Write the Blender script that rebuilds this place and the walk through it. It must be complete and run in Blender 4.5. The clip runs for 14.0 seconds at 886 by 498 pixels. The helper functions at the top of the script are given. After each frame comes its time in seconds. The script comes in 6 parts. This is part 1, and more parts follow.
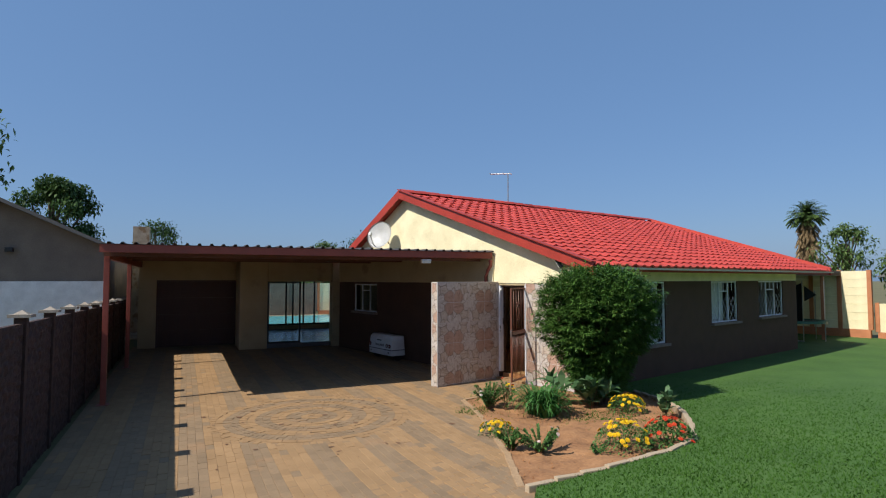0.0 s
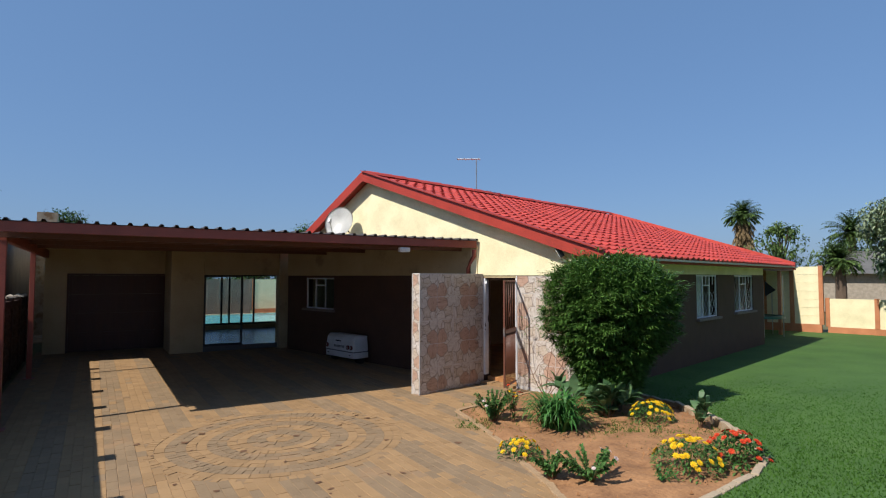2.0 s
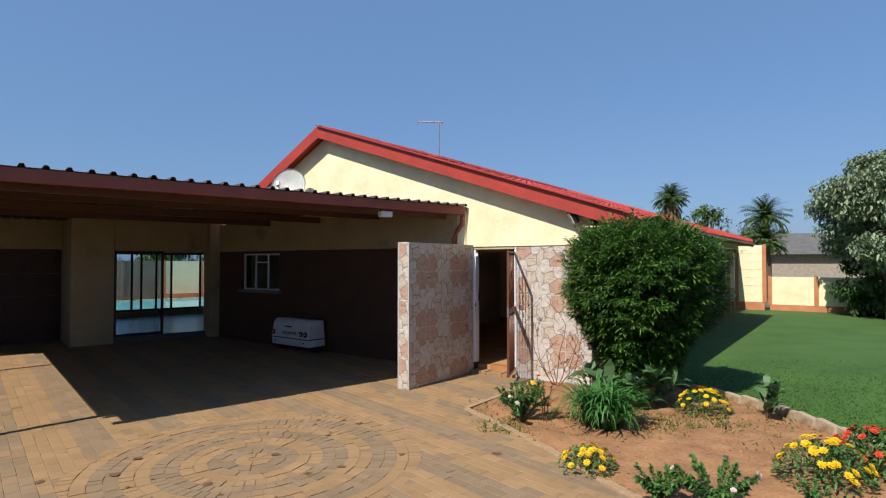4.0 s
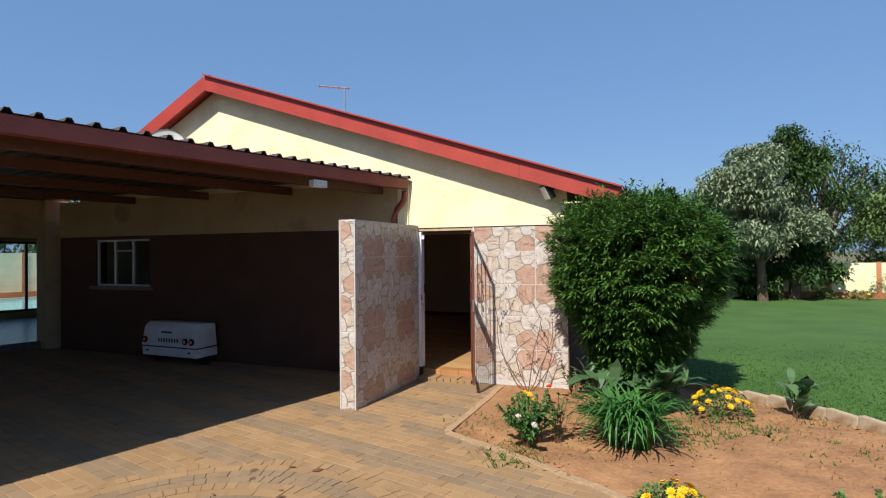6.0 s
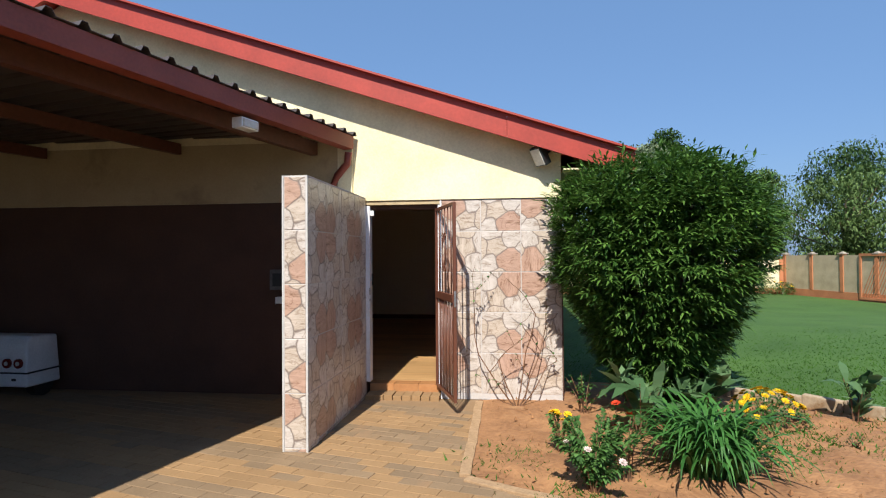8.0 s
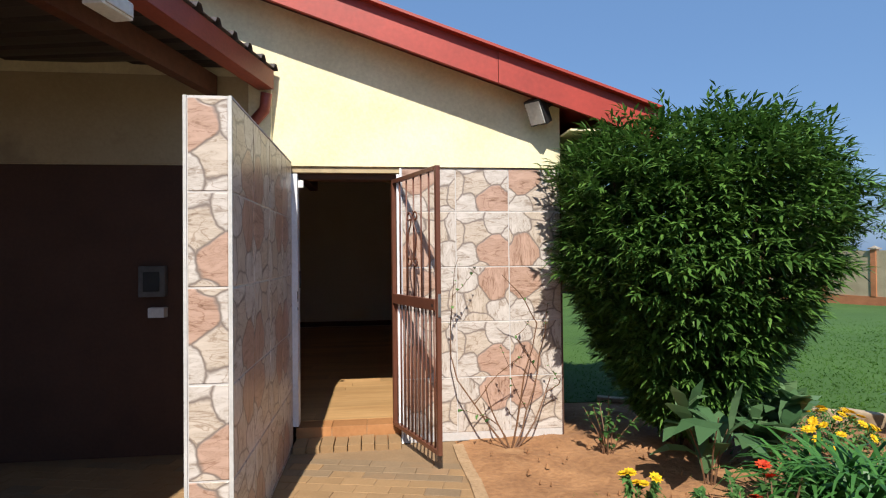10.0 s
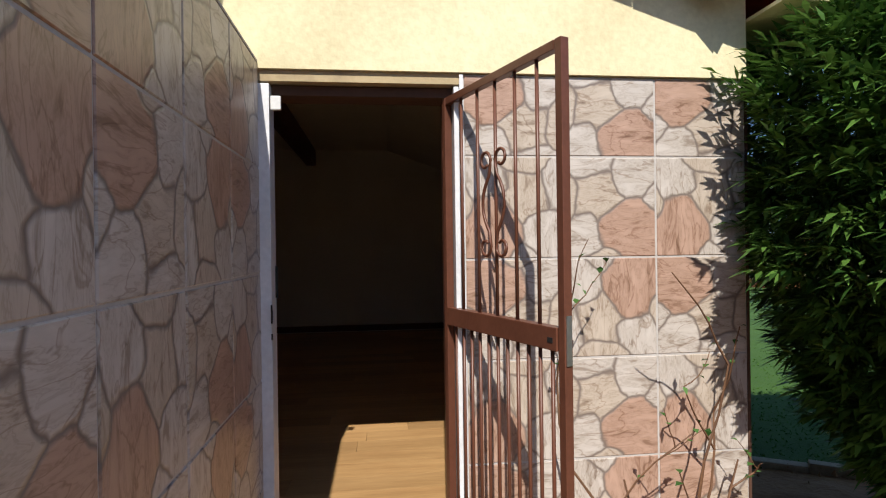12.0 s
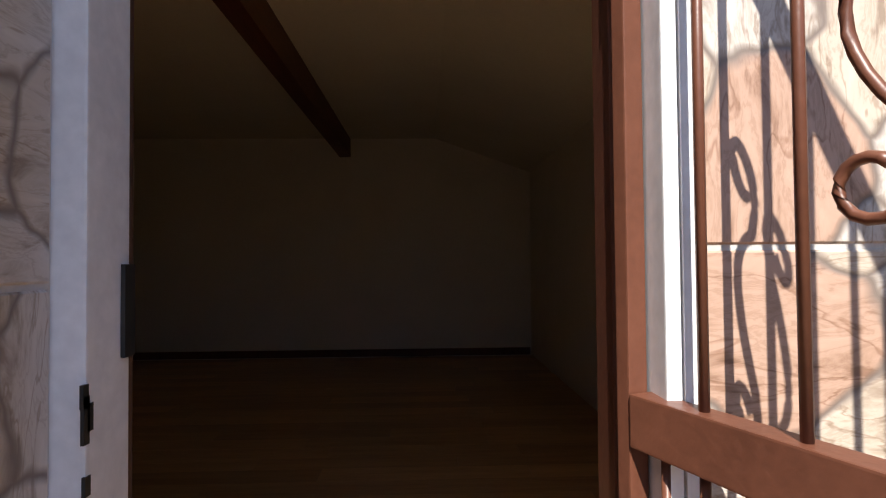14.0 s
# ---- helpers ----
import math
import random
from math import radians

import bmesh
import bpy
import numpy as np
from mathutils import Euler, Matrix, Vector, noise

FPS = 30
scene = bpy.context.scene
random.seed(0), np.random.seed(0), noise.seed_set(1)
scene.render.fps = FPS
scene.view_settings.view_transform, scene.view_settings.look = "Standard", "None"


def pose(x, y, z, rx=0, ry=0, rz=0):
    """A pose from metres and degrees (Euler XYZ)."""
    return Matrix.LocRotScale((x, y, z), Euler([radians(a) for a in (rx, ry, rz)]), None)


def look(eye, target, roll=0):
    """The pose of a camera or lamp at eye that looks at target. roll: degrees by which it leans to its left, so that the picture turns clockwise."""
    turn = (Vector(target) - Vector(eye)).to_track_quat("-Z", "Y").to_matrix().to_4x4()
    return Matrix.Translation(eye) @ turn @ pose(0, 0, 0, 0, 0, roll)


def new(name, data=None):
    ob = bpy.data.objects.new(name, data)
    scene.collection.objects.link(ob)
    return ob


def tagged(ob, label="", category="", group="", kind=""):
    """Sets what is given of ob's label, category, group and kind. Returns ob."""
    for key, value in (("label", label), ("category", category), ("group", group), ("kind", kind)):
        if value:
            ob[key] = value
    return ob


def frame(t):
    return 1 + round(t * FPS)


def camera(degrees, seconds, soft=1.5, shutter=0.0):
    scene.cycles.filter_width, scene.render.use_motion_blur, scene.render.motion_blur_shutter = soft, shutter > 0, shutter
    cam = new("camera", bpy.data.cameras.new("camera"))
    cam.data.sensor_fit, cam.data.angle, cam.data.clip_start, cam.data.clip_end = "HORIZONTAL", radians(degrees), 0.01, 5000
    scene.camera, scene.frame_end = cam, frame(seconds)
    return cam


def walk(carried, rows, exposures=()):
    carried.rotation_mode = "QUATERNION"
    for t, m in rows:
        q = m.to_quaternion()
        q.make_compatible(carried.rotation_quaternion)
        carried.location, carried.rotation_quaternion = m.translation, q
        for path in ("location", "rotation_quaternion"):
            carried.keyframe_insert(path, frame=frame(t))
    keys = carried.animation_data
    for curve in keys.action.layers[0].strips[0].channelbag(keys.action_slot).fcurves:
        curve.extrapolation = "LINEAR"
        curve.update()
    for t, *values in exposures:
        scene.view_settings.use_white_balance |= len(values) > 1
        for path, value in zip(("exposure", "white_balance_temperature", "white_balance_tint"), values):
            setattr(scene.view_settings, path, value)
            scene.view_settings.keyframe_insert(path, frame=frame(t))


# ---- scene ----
cam = camera(76.7, 14.0, soft=1.15)
PATH = [
    (0, (-0.009, -0.876, 2.188), (-1.573, 0.366, 2.294), 0.0),
    (0.5, (-0.433, -0.832, 2.16), (-1.994, 0.413, 2.272), 0.1),
    (1, (-0.865, -0.724, 2.137), (-2.41, 0.541, 2.247), 0.0),
    (1.5, (-1.341, -0.673, 2.112), (-2.822, 0.667, 2.22), 0.0),
    (2, (-1.833, -0.613, 2.057), (-3.231, 0.813, 2.157), 0.1),
    (2.5, (-2.346, -0.528, 1.977), (-3.71, 0.933, 2.063), 0.0),
    (3, (-2.871, -0.403, 1.929), (-4.18, 1.107, 1.998), -0.0),
    (5.5, (-5.341, 0.47, 1.736), (-6.212, 2.27, 1.759), -0.4),
    (6, (-5.791, 0.714, 1.736), (-6.532, 2.571, 1.751), -0.5),
    (6.5, (-6.252, 0.953, 1.662), (-6.878, 2.852, 1.687), -0.4),
    (7, (-6.679, 1.31, 1.617), (-7.193, 3.243, 1.641), -0.4),
    (7.5, (-7.086, 1.631, 1.518), (-7.486, 3.591, 1.556), -0.6),
    (8, (-7.441, 2.003, 1.486), (-7.69, 3.988, 1.514), -0.4),
    (10.5, (-8.493, 4.086, 1.394), (-8.218, 6.067, 1.42), -0.7),
    (11, (-8.552, 4.612, 1.389), (-8.27, 6.592, 1.406), -0.7),
    (11.5, (-8.555, 5.082, 1.409), (-8.298, 7.066, 1.4), -0.5),
    (12, (-8.54, 5.576, 1.374), (-8.313, 7.564, 1.371), -0.8),
    (12.5, (-8.514, 6.039, 1.312), (-8.357, 8.032, 1.351), -1.2),
    (13, (-8.507, 6.447, 1.291), (-8.402, 8.444, 1.319), -1.1),
    (13.5, (-8.496, 6.808, 1.295), (-8.448, 8.808, 1.308), -0.7),
    (14, (-8.538, 7.13, 1.309), (-8.474, 9.129, 1.356), -0.5),
]
walk(cam, [(t, look(eye, target, roll)) for t, eye, target, roll in PATH],
     [(0.0, 0.16), (3.0, 0.22), (6.0, 0.38), (8.0, 0.5), (10.5, 0.38), (11.5, 0.11), (12.5, 0.25), (13.2, 0.47), (14.0, 0.96)])

# ---- light ----
SUN_ELEV, SUN_AZ = math.atan2(1.0, math.hypot(0.10, 0.92)), math.atan2(-0.10, -0.92)
world = bpy.data.worlds.new("sky")
scene.world = world
world.use_nodes = True
wn = world.node_tree.nodes
sky = wn.new("ShaderNodeTexSky")
sky.sky_type = 'NISHITA'
sky.sun_disc = False
sky.sun_elevation, sky.sun_rotation = SUN_ELEV, SUN_AZ
sky.altitude, sky.air_density, sky.dust_density, sky.ozone_density = 1200, 1.25, 3.0, 4.0
wn["Background"].inputs[1].default_value = 0.092
tint = wn.new("ShaderNodeMix")
tint.data_type, tint.blend_type = 'RGBA', 'MULTIPLY'
tint.inputs[0].default_value, tint.inputs[7].default_value = 1.0, (0.94, 0.97, 1.08, 1)
world.node_tree.links.new(sky.outputs[0], tint.inputs[6])
haze = wn.new("ShaderNodeMix")
haze.data_type = 'RGBA'
haze.inputs[0].default_value, haze.inputs[7].default_value = 0.58, (1.52, 2.98, 5.6, 1)
world.node_tree.links.new(tint.outputs[2], haze.inputs[6])
world.node_tree.links.new(haze.outputs[2], wn["Background"].inputs[0])
sun = new("sun", bpy.data.lights.new("sun", 'SUN'))
sun.data.energy, sun.data.angle, sun.data.color = 5.0, radians(0.5), (1.0, 0.95, 0.86)
sun.matrix_world = look((-3, -27.6, 30), (0, 0, 0))
scene.view_settings.exposure = 0.0

# ---- materials ----


def tree_of(name):
    m = bpy.data.materials.new(name)
    m.use_nodes = True
    return m, m.node_tree.nodes, m.node_tree.links, m.node_tree.nodes["Principled BSDF"]


def ramp(nodes, stops):
    r = nodes.new("ShaderNodeValToRGB")
    e = r.color_ramp.elements
    while len(e) < len(stops):
        e.new(0.5)
    for k, (p, c) in enumerate(stops):
        e[k].position, e[k].color = p, (*c, 1)
    return r


def surface(name, dark, light, rough=0.7, scale=6.0, fine=60.0, bump=0.2, metal=0.0, wear=None, wear_at=0.62, stretch=(1, 1, 1),
            random_by="", random_amount=0.25, spec=0.5, depth=0.01):
    """Two scales of colour change, a fine relief, and stains of the colour wear."""
    m, n, l, b = tree_of(name)
    co = n.new("ShaderNodeTexCoord")
    mp = n.new("ShaderNodeMapping")
    mp.inputs["Scale"].default_value = stretch
    where = co.outputs["Object"]
    if random_by == "object":
        shift = n.new("ShaderNodeVectorMath")
        shift.operation = 'MULTIPLY_ADD'
        shift.inputs[1].default_value = (31, 17, 23)
        l.new(n.new("ShaderNodeObjectInfo").outputs["Random"], shift.inputs[0])
        l.new(where, shift.inputs[2])
        where = shift.outputs[0]
    l.new(where, mp.inputs[0])
    big, small = n.new("ShaderNodeTexNoise"), n.new("ShaderNodeTexNoise")
    big.inputs["Scale"].default_value, big.inputs["Detail"].default_value = scale, 5
    small.inputs["Scale"].default_value, small.inputs["Detail"].default_value = fine, 4
    l.new(mp.outputs[0], big.inputs[0])
    l.new(mp.outputs[0], small.inputs[0])
    mx = n.new("ShaderNodeMix")
    mx.inputs[0].default_value = 0.4
    l.new(big.outputs[0], mx.inputs[2])
    l.new(small.outputs[0], mx.inputs[3])
    r = ramp(n, [(0.33, dark), (0.67, light)])
    l.new(mx.outputs[0], r.inputs[0])
    out = r.outputs[0]
    if wear:
        w = n.new("ShaderNodeTexNoise")
        w.inputs["Scale"].default_value, w.inputs["Detail"].default_value, w.inputs["Roughness"].default_value = scale * 0.6, 8, 0.65
        l.new(where, w.inputs[0])
        wr = ramp(n, [(wear_at, (0, 0, 0)), (wear_at + 0.1, (1, 1, 1))])
        l.new(w.outputs[0], wr.inputs[0])
        wm = n.new("ShaderNodeMix")
        wm.data_type = 'RGBA'
        l.new(wr.outputs[0], wm.inputs[0])
        l.new(out, wm.inputs[6])
        wm.inputs[7].default_value = (*wear, 1)
        out = wm.outputs[2]
    if random_by:
        if random_by == "object":
            src = n.new("ShaderNodeObjectInfo").outputs["Random"]
        else:
            src = n.new("ShaderNodeNewGeometry").outputs["Random Per Island"]
        mr = n.new("ShaderNodeMapRange")
        mr.inputs[3].default_value, mr.inputs[4].default_value = 1 - random_amount, 1 + random_amount
        l.new(src, mr.inputs[0])
        hs = n.new("ShaderNodeHueSaturation")
        l.new(mr.outputs[0], hs.inputs["Value"])
        l.new(out, hs.inputs["Color"])
        out = hs.outputs[0]
    l.new(out, b.inputs["Base Color"])
    b.inputs["Roughness"].default_value, b.inputs["Metallic"].default_value = rough, metal
    b.inputs["Specular IOR Level"].default_value = spec
    if bump:
        bp = n.new("ShaderNodeBump")
        bp.inputs["Strength"].default_value, bp.inputs["Distance"].default_value = bump, depth
        l.new(mx.outputs[0], bp.inputs["Height"])
        l.new(bp.outputs[0], b.inputs["Normal"])
    return m


def stone_tile(name):
    """Glazed tile printed with crazy-paved flagstones, pale and salmon, with grey joints; one print, laid turned about."""
    m, n, l, b = tree_of(name)
    co, info = n.new("ShaderNodeTexCoord"), n.new("ShaderNodeObjectInfo")
    warp = n.new("ShaderNodeTexNoise")
    warp.inputs["Scale"].default_value, warp.inputs["Detail"].default_value = 5.0, 3
    l.new(co.outputs["Object"], warp.inputs[0])
    wv = n.new("ShaderNodeVectorMath")
    wv.operation = 'MULTIPLY_ADD'
    wv.inputs[1].default_value = (0.15, 0.0, 0.15)
    l.new(warp.outputs["Color"], wv.inputs[0])
    l.new(co.outputs["Object"], wv.inputs[2])
    flat = n.new("ShaderNodeVectorMath")
    flat.operation = 'MULTIPLY'
    flat.inputs[1].default_value = (1, 0, 1)
    l.new(wv.outputs[0], flat.inputs[0])

    def op(kind, x, y):
        q = n.new("ShaderNodeMath")
        q.operation = kind
        for k, v in enumerate((x, y)):
            if isinstance(v, (int, float)):
                q.inputs[k].default_value = v
            else:
                l.new(v, q.inputs[k])
        return q.outputs[0]

    pale, cream, salmon = (0.53, 0.485, 0.45), (0.50, 0.43, 0.365), (0.44, 0.295, 0.23)
    stones = [(0.10, -0.10, salmon, -0.035), (0.12, 0.13, pale, 0.0), (-0.055, 0.05, cream, 0.0), (-0.10, 0.20, pale, 0.0), (-0.10, -0.13, pale, 0.0), (-0.03, -0.25, cream, 0.0), (-0.26, 0.03, cream, 0.0), (0.25, 0.05, pale, 0.0)]
    d1, d2, col = None, None, None
    for x, z, c, grow_by in stones:
        ds = n.new("ShaderNodeVectorMath")
        ds.operation = 'DISTANCE'
        ds.inputs[1].default_value = (x + 0.075, 0, z + 0.075)
        l.new(flat.outputs[0], ds.inputs[0])
        d = op('ADD', ds.outputs["Value"], grow_by)
        if d1 is None:
            d1, d2, col = d, op('ADD', d, 9.0), None
            first = c
            continue
        near = op('LESS_THAN', d, d1)
        mx = n.new("ShaderNodeMix")
        mx.data_type = 'RGBA'
        l.new(near, mx.inputs[0])
        if col is None:
            mx.inputs[6].default_value = (*first, 1)
        else:
            l.new(col, mx.inputs[6])
        mx.inputs[7].default_value = (*c, 1)
        col = mx.outputs[2]
        d2 = op('MINIMUM', d2, op('MAXIMUM', d1, d))
        d1 = op('MINIMUM', d1, d)
    gap = op('SUBTRACT', d2, d1)
    er = ramp(n, [(0.002, (0, 0, 0)), (0.022, (1, 1, 1))])
    l.new(gap, er.inputs[0])
    shift = n.new("ShaderNodeVectorMath")
    shift.operation = 'MULTIPLY_ADD'
    shift.inputs[1].default_value = (0.3, 11.0, 0.3)
    l.new(info.outputs["Random"], shift.inputs[0])
    l.new(co.outputs["Object"], shift.inputs[2])
    mp = n.new("ShaderNodeMapping")
    mp.inputs["Rotation"].default_value = (0, 0.7, 0)
    mp.inputs["Scale"].default_value = (1.0, 1.0, 3.4)
    l.new(shift.outputs[0], mp.inputs[0])
    grain = n.new("ShaderNodeTexNoise")
    grain.inputs["Scale"].default_value, grain.inputs["Detail"].default_value, grain.inputs["Distortion"].default_value, grain.inputs["Roughness"].default_value = 8, 8, 0.6, 0.6
    l.new(mp.outputs[0], grain.inputs[0])
    gr = ramp(n, [(0.34, (0.50, 0.42, 0.36)), (0.42, (0.86, 0.82, 0.77)), (0.47, (1.02, 1.0, 0.98)), (0.505, (0.80, 0.75, 0.70)), (0.53, (1.0, 0.98, 0.96)), (0.68, (1.15, 1.14, 1.13))])
    l.new(grain.outputs[0], gr.inputs[0])
    # thin dark cleavage lines in the printed stone
    split = n.new("ShaderNodeTexNoise")
    split.inputs["Scale"].default_value, split.inputs["Detail"].default_value, split.inputs["Distortion"].default_value = 3.4, 4, 0.9
    l.new(mp.outputs[0], split.inputs[0])
    sr = ramp(n, [(0.485, (1, 1, 1)), (0.498, (0.50, 0.41, 0.35)), (0.504, (0.58, 0.49, 0.42)), (0.52, (1, 1, 1))])
    l.new(split.outputs[0], sr.inputs[0])
    cm = n.new("ShaderNodeMix")
    cm.data_type, cm.blend_type = 'RGBA', 'MULTIPLY'
    cm.inputs[0].default_value = 0.65
    l.new(col, cm.inputs[6])
    l.new(sr.outputs[0], cm.inputs[7])
    col = cm.outputs[2]
    mm = n.new("ShaderNodeMix")
    mm.data_type, mm.blend_type = 'RGBA', 'MULTIPLY'
    mm.inputs[0].default_value = 0.85
    l.new(col, mm.inputs[6])
    l.new(gr.outputs[0], mm.inputs[7])
    fm = n.new("ShaderNodeMix")
    fm.data_type = 'RGBA'
    l.new(er.outputs[0], fm.inputs[0])
    fm.inputs[6].default_value = (0.20, 0.16, 0.138, 1)
    l.new(mm.outputs[2], fm.inputs[7])
    l.new(fm.outputs[2], b.inputs["Base Color"])
    b.inputs["Roughness"].default_value = 0.33
    b.inputs["Specular IOR Level"].default_value = 0.35
    bp = n.new("ShaderNodeBump")
    bp.inputs["Strength"].default_value, bp.inputs["Distance"].default_value = 0.5, 0.003
    l.new(op('ADD', op('MULTIPLY', grain.outputs[0], 0.6), er.outputs[0]), bp.inputs["Height"])
    l.new(bp.outputs[0], b.inputs["Normal"])
    return m


def leaf_mat(name, dark, light, rough=0.55, through_light=0.25):
    m, n, l, b = tree_of(name)
    geo = n.new("ShaderNodeNewGeometry")
    r = ramp(n, [(0.0, dark), (1.0, light)])
    l.new(geo.outputs["Random Per Island"], r.inputs[0])
    l.new(r.outputs[0], b.inputs["Base Color"])
    b.inputs["Roughness"].default_value = rough
    b.inputs["Specular IOR Level"].default_value = 0.22
    tr = n.new("ShaderNodeBsdfTranslucent")
    l.new(r.outputs[0], tr.inputs[0])
    mx = n.new("ShaderNodeMixShader")
    mx.inputs[0].default_value = through_light
    l.new(b.outputs[0], mx.inputs[1])
    l.new(tr.outputs[0], mx.inputs[2])
    l.new(mx.outputs[0], n["Material Output"].inputs[0])
    return m


def glass_mat(name):
    m, n, l, b = tree_of(name)
    b.inputs["Base Color"].default_value = (0.85, 0.9, 0.9, 1)
    b.inputs["Roughness"].default_value = 0.02
    b.inputs["Transmission Weight"].default_value = 1.0
    b.inputs["IOR"].default_value = 1.04
    return m


YELLOW = surface("cream_paint", (0.656, 0.574, 0.353), (0.86, 0.77, 0.51), 0.85, 2.5, 45, 0.45, depth=0.012, wear=(0.623, 0.541, 0.336), wear_at=0.64)
# darker copy of the cream paint, with the carport's shade put into the colour
SHADED_CREAM = surface("cream_plaster_shaded", (0.41, 0.315, 0.18), (0.49, 0.385, 0.23), 0.85, 2.2, 45, 0.4, depth=0.012, wear=(0.33, 0.25, 0.15), wear_at=0.6)
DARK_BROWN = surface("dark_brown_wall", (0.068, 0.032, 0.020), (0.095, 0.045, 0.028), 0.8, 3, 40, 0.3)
RED_TILE = surface("red_roof_paint", (0.344, 0.0377, 0.0246), (0.55, 0.064, 0.044), 0.55, 4, 50, 0.25, wear=(0.246, 0.041, 0.0369), wear_at=0.63, random_by="object", random_amount=0.14)
RED_TILE_ISLAND = surface("red_roof_paint_far", (0.344, 0.0377, 0.0246), (0.55, 0.064, 0.044), 0.55, 4, 50, 0.25, wear=(0.246, 0.041, 0.0369), wear_at=0.63, random_by="island", random_amount=0.14)
RED_BOARD = surface("red_board_paint", (0.271, 0.0271, 0.0156), (0.41, 0.043, 0.025), 0.5, 2.5, 30, 0.12, wear=(0.205, 0.0328, 0.0246), wear_at=0.66)
RED_STEEL = surface("red_oxide_steel", (0.197, 0.041, 0.0246), (0.31, 0.068, 0.042), 0.5, 3, 50, 0.1, wear=(0.18, 0.041, 0.0246), wear_at=0.64)
SHEET = surface("roof_sheet_steel", (0.055, 0.045, 0.042), (0.08, 0.065, 0.06), 0.55, 2, 30, 0.05, metal=0.2)
STONE_TILE = stone_tile("flagstone_tile")
GROUT = surface("pale_grout", (0.46, 0.43, 0.41), (0.55, 0.52, 0.50), 0.9, 20, 120, 0.3)
WHITE = surface("white_enamel", (0.607, 0.615, 0.64), (0.82, 0.82, 0.84), 0.4, 3, 40, 0.06, wear=(0.492, 0.492, 0.492), wear_at=0.7)
WHITE_PLASTIC = surface("white_plastic", (0.607, 0.607, 0.599), (0.82, 0.82, 0.81), 0.35, 4, 60, 0.03)
GATE_PAINT = surface("brown_gate_paint", (0.105, 0.038, 0.022), (0.15, 0.055, 0.032), 0.42, 8, 70, 0.15, wear=(0.19, 0.08, 0.045), wear_at=0.66)
STEEL = surface("bare_steel", (0.42, 0.42, 0.42), (0.55, 0.55, 0.54), 0.35, 12, 90, 0.1, metal=0.9)
BLACK = surface("black_plastic", (0.012, 0.012, 0.012), (0.022, 0.022, 0.022), 0.5, 8, 60, 0.05)
GLASS = glass_mat("window_glass")
SOIL = surface("red_soil", (0.205, 0.0943, 0.0394), (0.39, 0.20, 0.088), 0.95, 3.0, 28, 1.0, wear=(0.353, 0.193, 0.0902), wear_at=0.6, depth=0.03)
TAN_PAVER = surface("tan_paver", (0.262, 0.157, 0.072), (0.335, 0.205, 0.098), 0.9, 2.2, 60, 0.3, wear=(0.221, 0.139, 0.0738), wear_at=0.62, random_by="object", random_amount=0.085)
GREY_PAVER = surface("grey_paver", (0.198, 0.133, 0.075), (0.262, 0.177, 0.101), 0.9, 2.2, 60, 0.3, wear=(0.279, 0.172, 0.0902), wear_at=0.56, random_by="object", random_amount=0.085)
TAN_PAVER_I = surface("tan_paver_far", (0.262, 0.157, 0.072), (0.335, 0.205, 0.098), 0.9, 2.2, 60, 0.3, wear=(0.221, 0.139, 0.0738), wear_at=0.62, random_by="island", random_amount=0.085)
GREY_PAVER_I = surface("grey_paver_far", (0.198, 0.133, 0.075), (0.262, 0.177, 0.101), 0.9, 2.2, 60, 0.3, wear=(0.279, 0.172, 0.0902), wear_at=0.56, random_by="island", random_amount=0.085)
JOINT_SAND = surface("joint_sand", (0.215, 0.135, 0.07), (0.285, 0.182, 0.096), 0.95, 5, 80, 0.6)
CONCRETE = surface("weathered_concrete", (0.312, 0.238, 0.156), (0.50, 0.39, 0.27), 0.9, 5, 50, 0.5, wear=(0.25, 0.15, 0.075), wear_at=0.5)
DUSTY_KERB = surface("dusty_concrete", (0.279, 0.176, 0.0943), (0.45, 0.30, 0.17), 0.95, 6, 50, 0.5, wear=(0.246, 0.139, 0.0656), wear_at=0.52)
WALL_PANEL = surface("brown_precast", (0.0344, 0.0172, 0.0131), (0.072, 0.035, 0.026), 0.85, 4, 35, 0.9, stretch=(1, 1, 3), depth=0.03, wear=(0.0779, 0.0426, 0.0312), wear_at=0.64)
CAP = surface("pale_caps", (0.23, 0.193, 0.152), (0.39, 0.335, 0.27), 0.9, 6, 50, 0.4)
GARAGE_DOOR = surface("garage_door_paint", (0.055, 0.018, 0.013), (0.08, 0.026, 0.018), 0.55, 3, 30, 0.15, stretch=(4, 4, 0.4))
NEIGHBOUR = surface("taupe_plaster", (0.139, 0.111, 0.0902), (0.21, 0.17, 0.135), 0.9, 2, 30, 0.3)
GREY_ROOF = surface("grey_roof", (0.082, 0.0779, 0.0738), (0.15, 0.145, 0.14), 0.8, 3, 30, 0.3)
ORANGE = surface("terracotta_paint", (0.369, 0.139, 0.0615), (0.55, 0.22, 0.10), 0.8, 3, 40, 0.3)
FENCE_PANEL = surface("buff_precast", (0.344, 0.279, 0.18), (0.52, 0.43, 0.29), 0.9, 3, 40, 0.4)
WOOD_FLOOR = surface("laminate_floor", (0.36, 0.20, 0.085), (0.54, 0.33, 0.15), 0.38, 2, 14, 0.06, stretch=(0.7, 8, 1), random_by="object", random_amount=0.2)
TERRACOTTA = surface("terracotta_step_tile", (0.36, 0.16, 0.06), (0.46, 0.22, 0.09), 0.5, 6, 40, 0.15, random_by="object", random_amount=0.15)
PLASTER_IN = surface("interior_plaster", (0.70, 0.65, 0.57), (0.77, 0.72, 0.64), 0.85, 2, 30, 0.2)
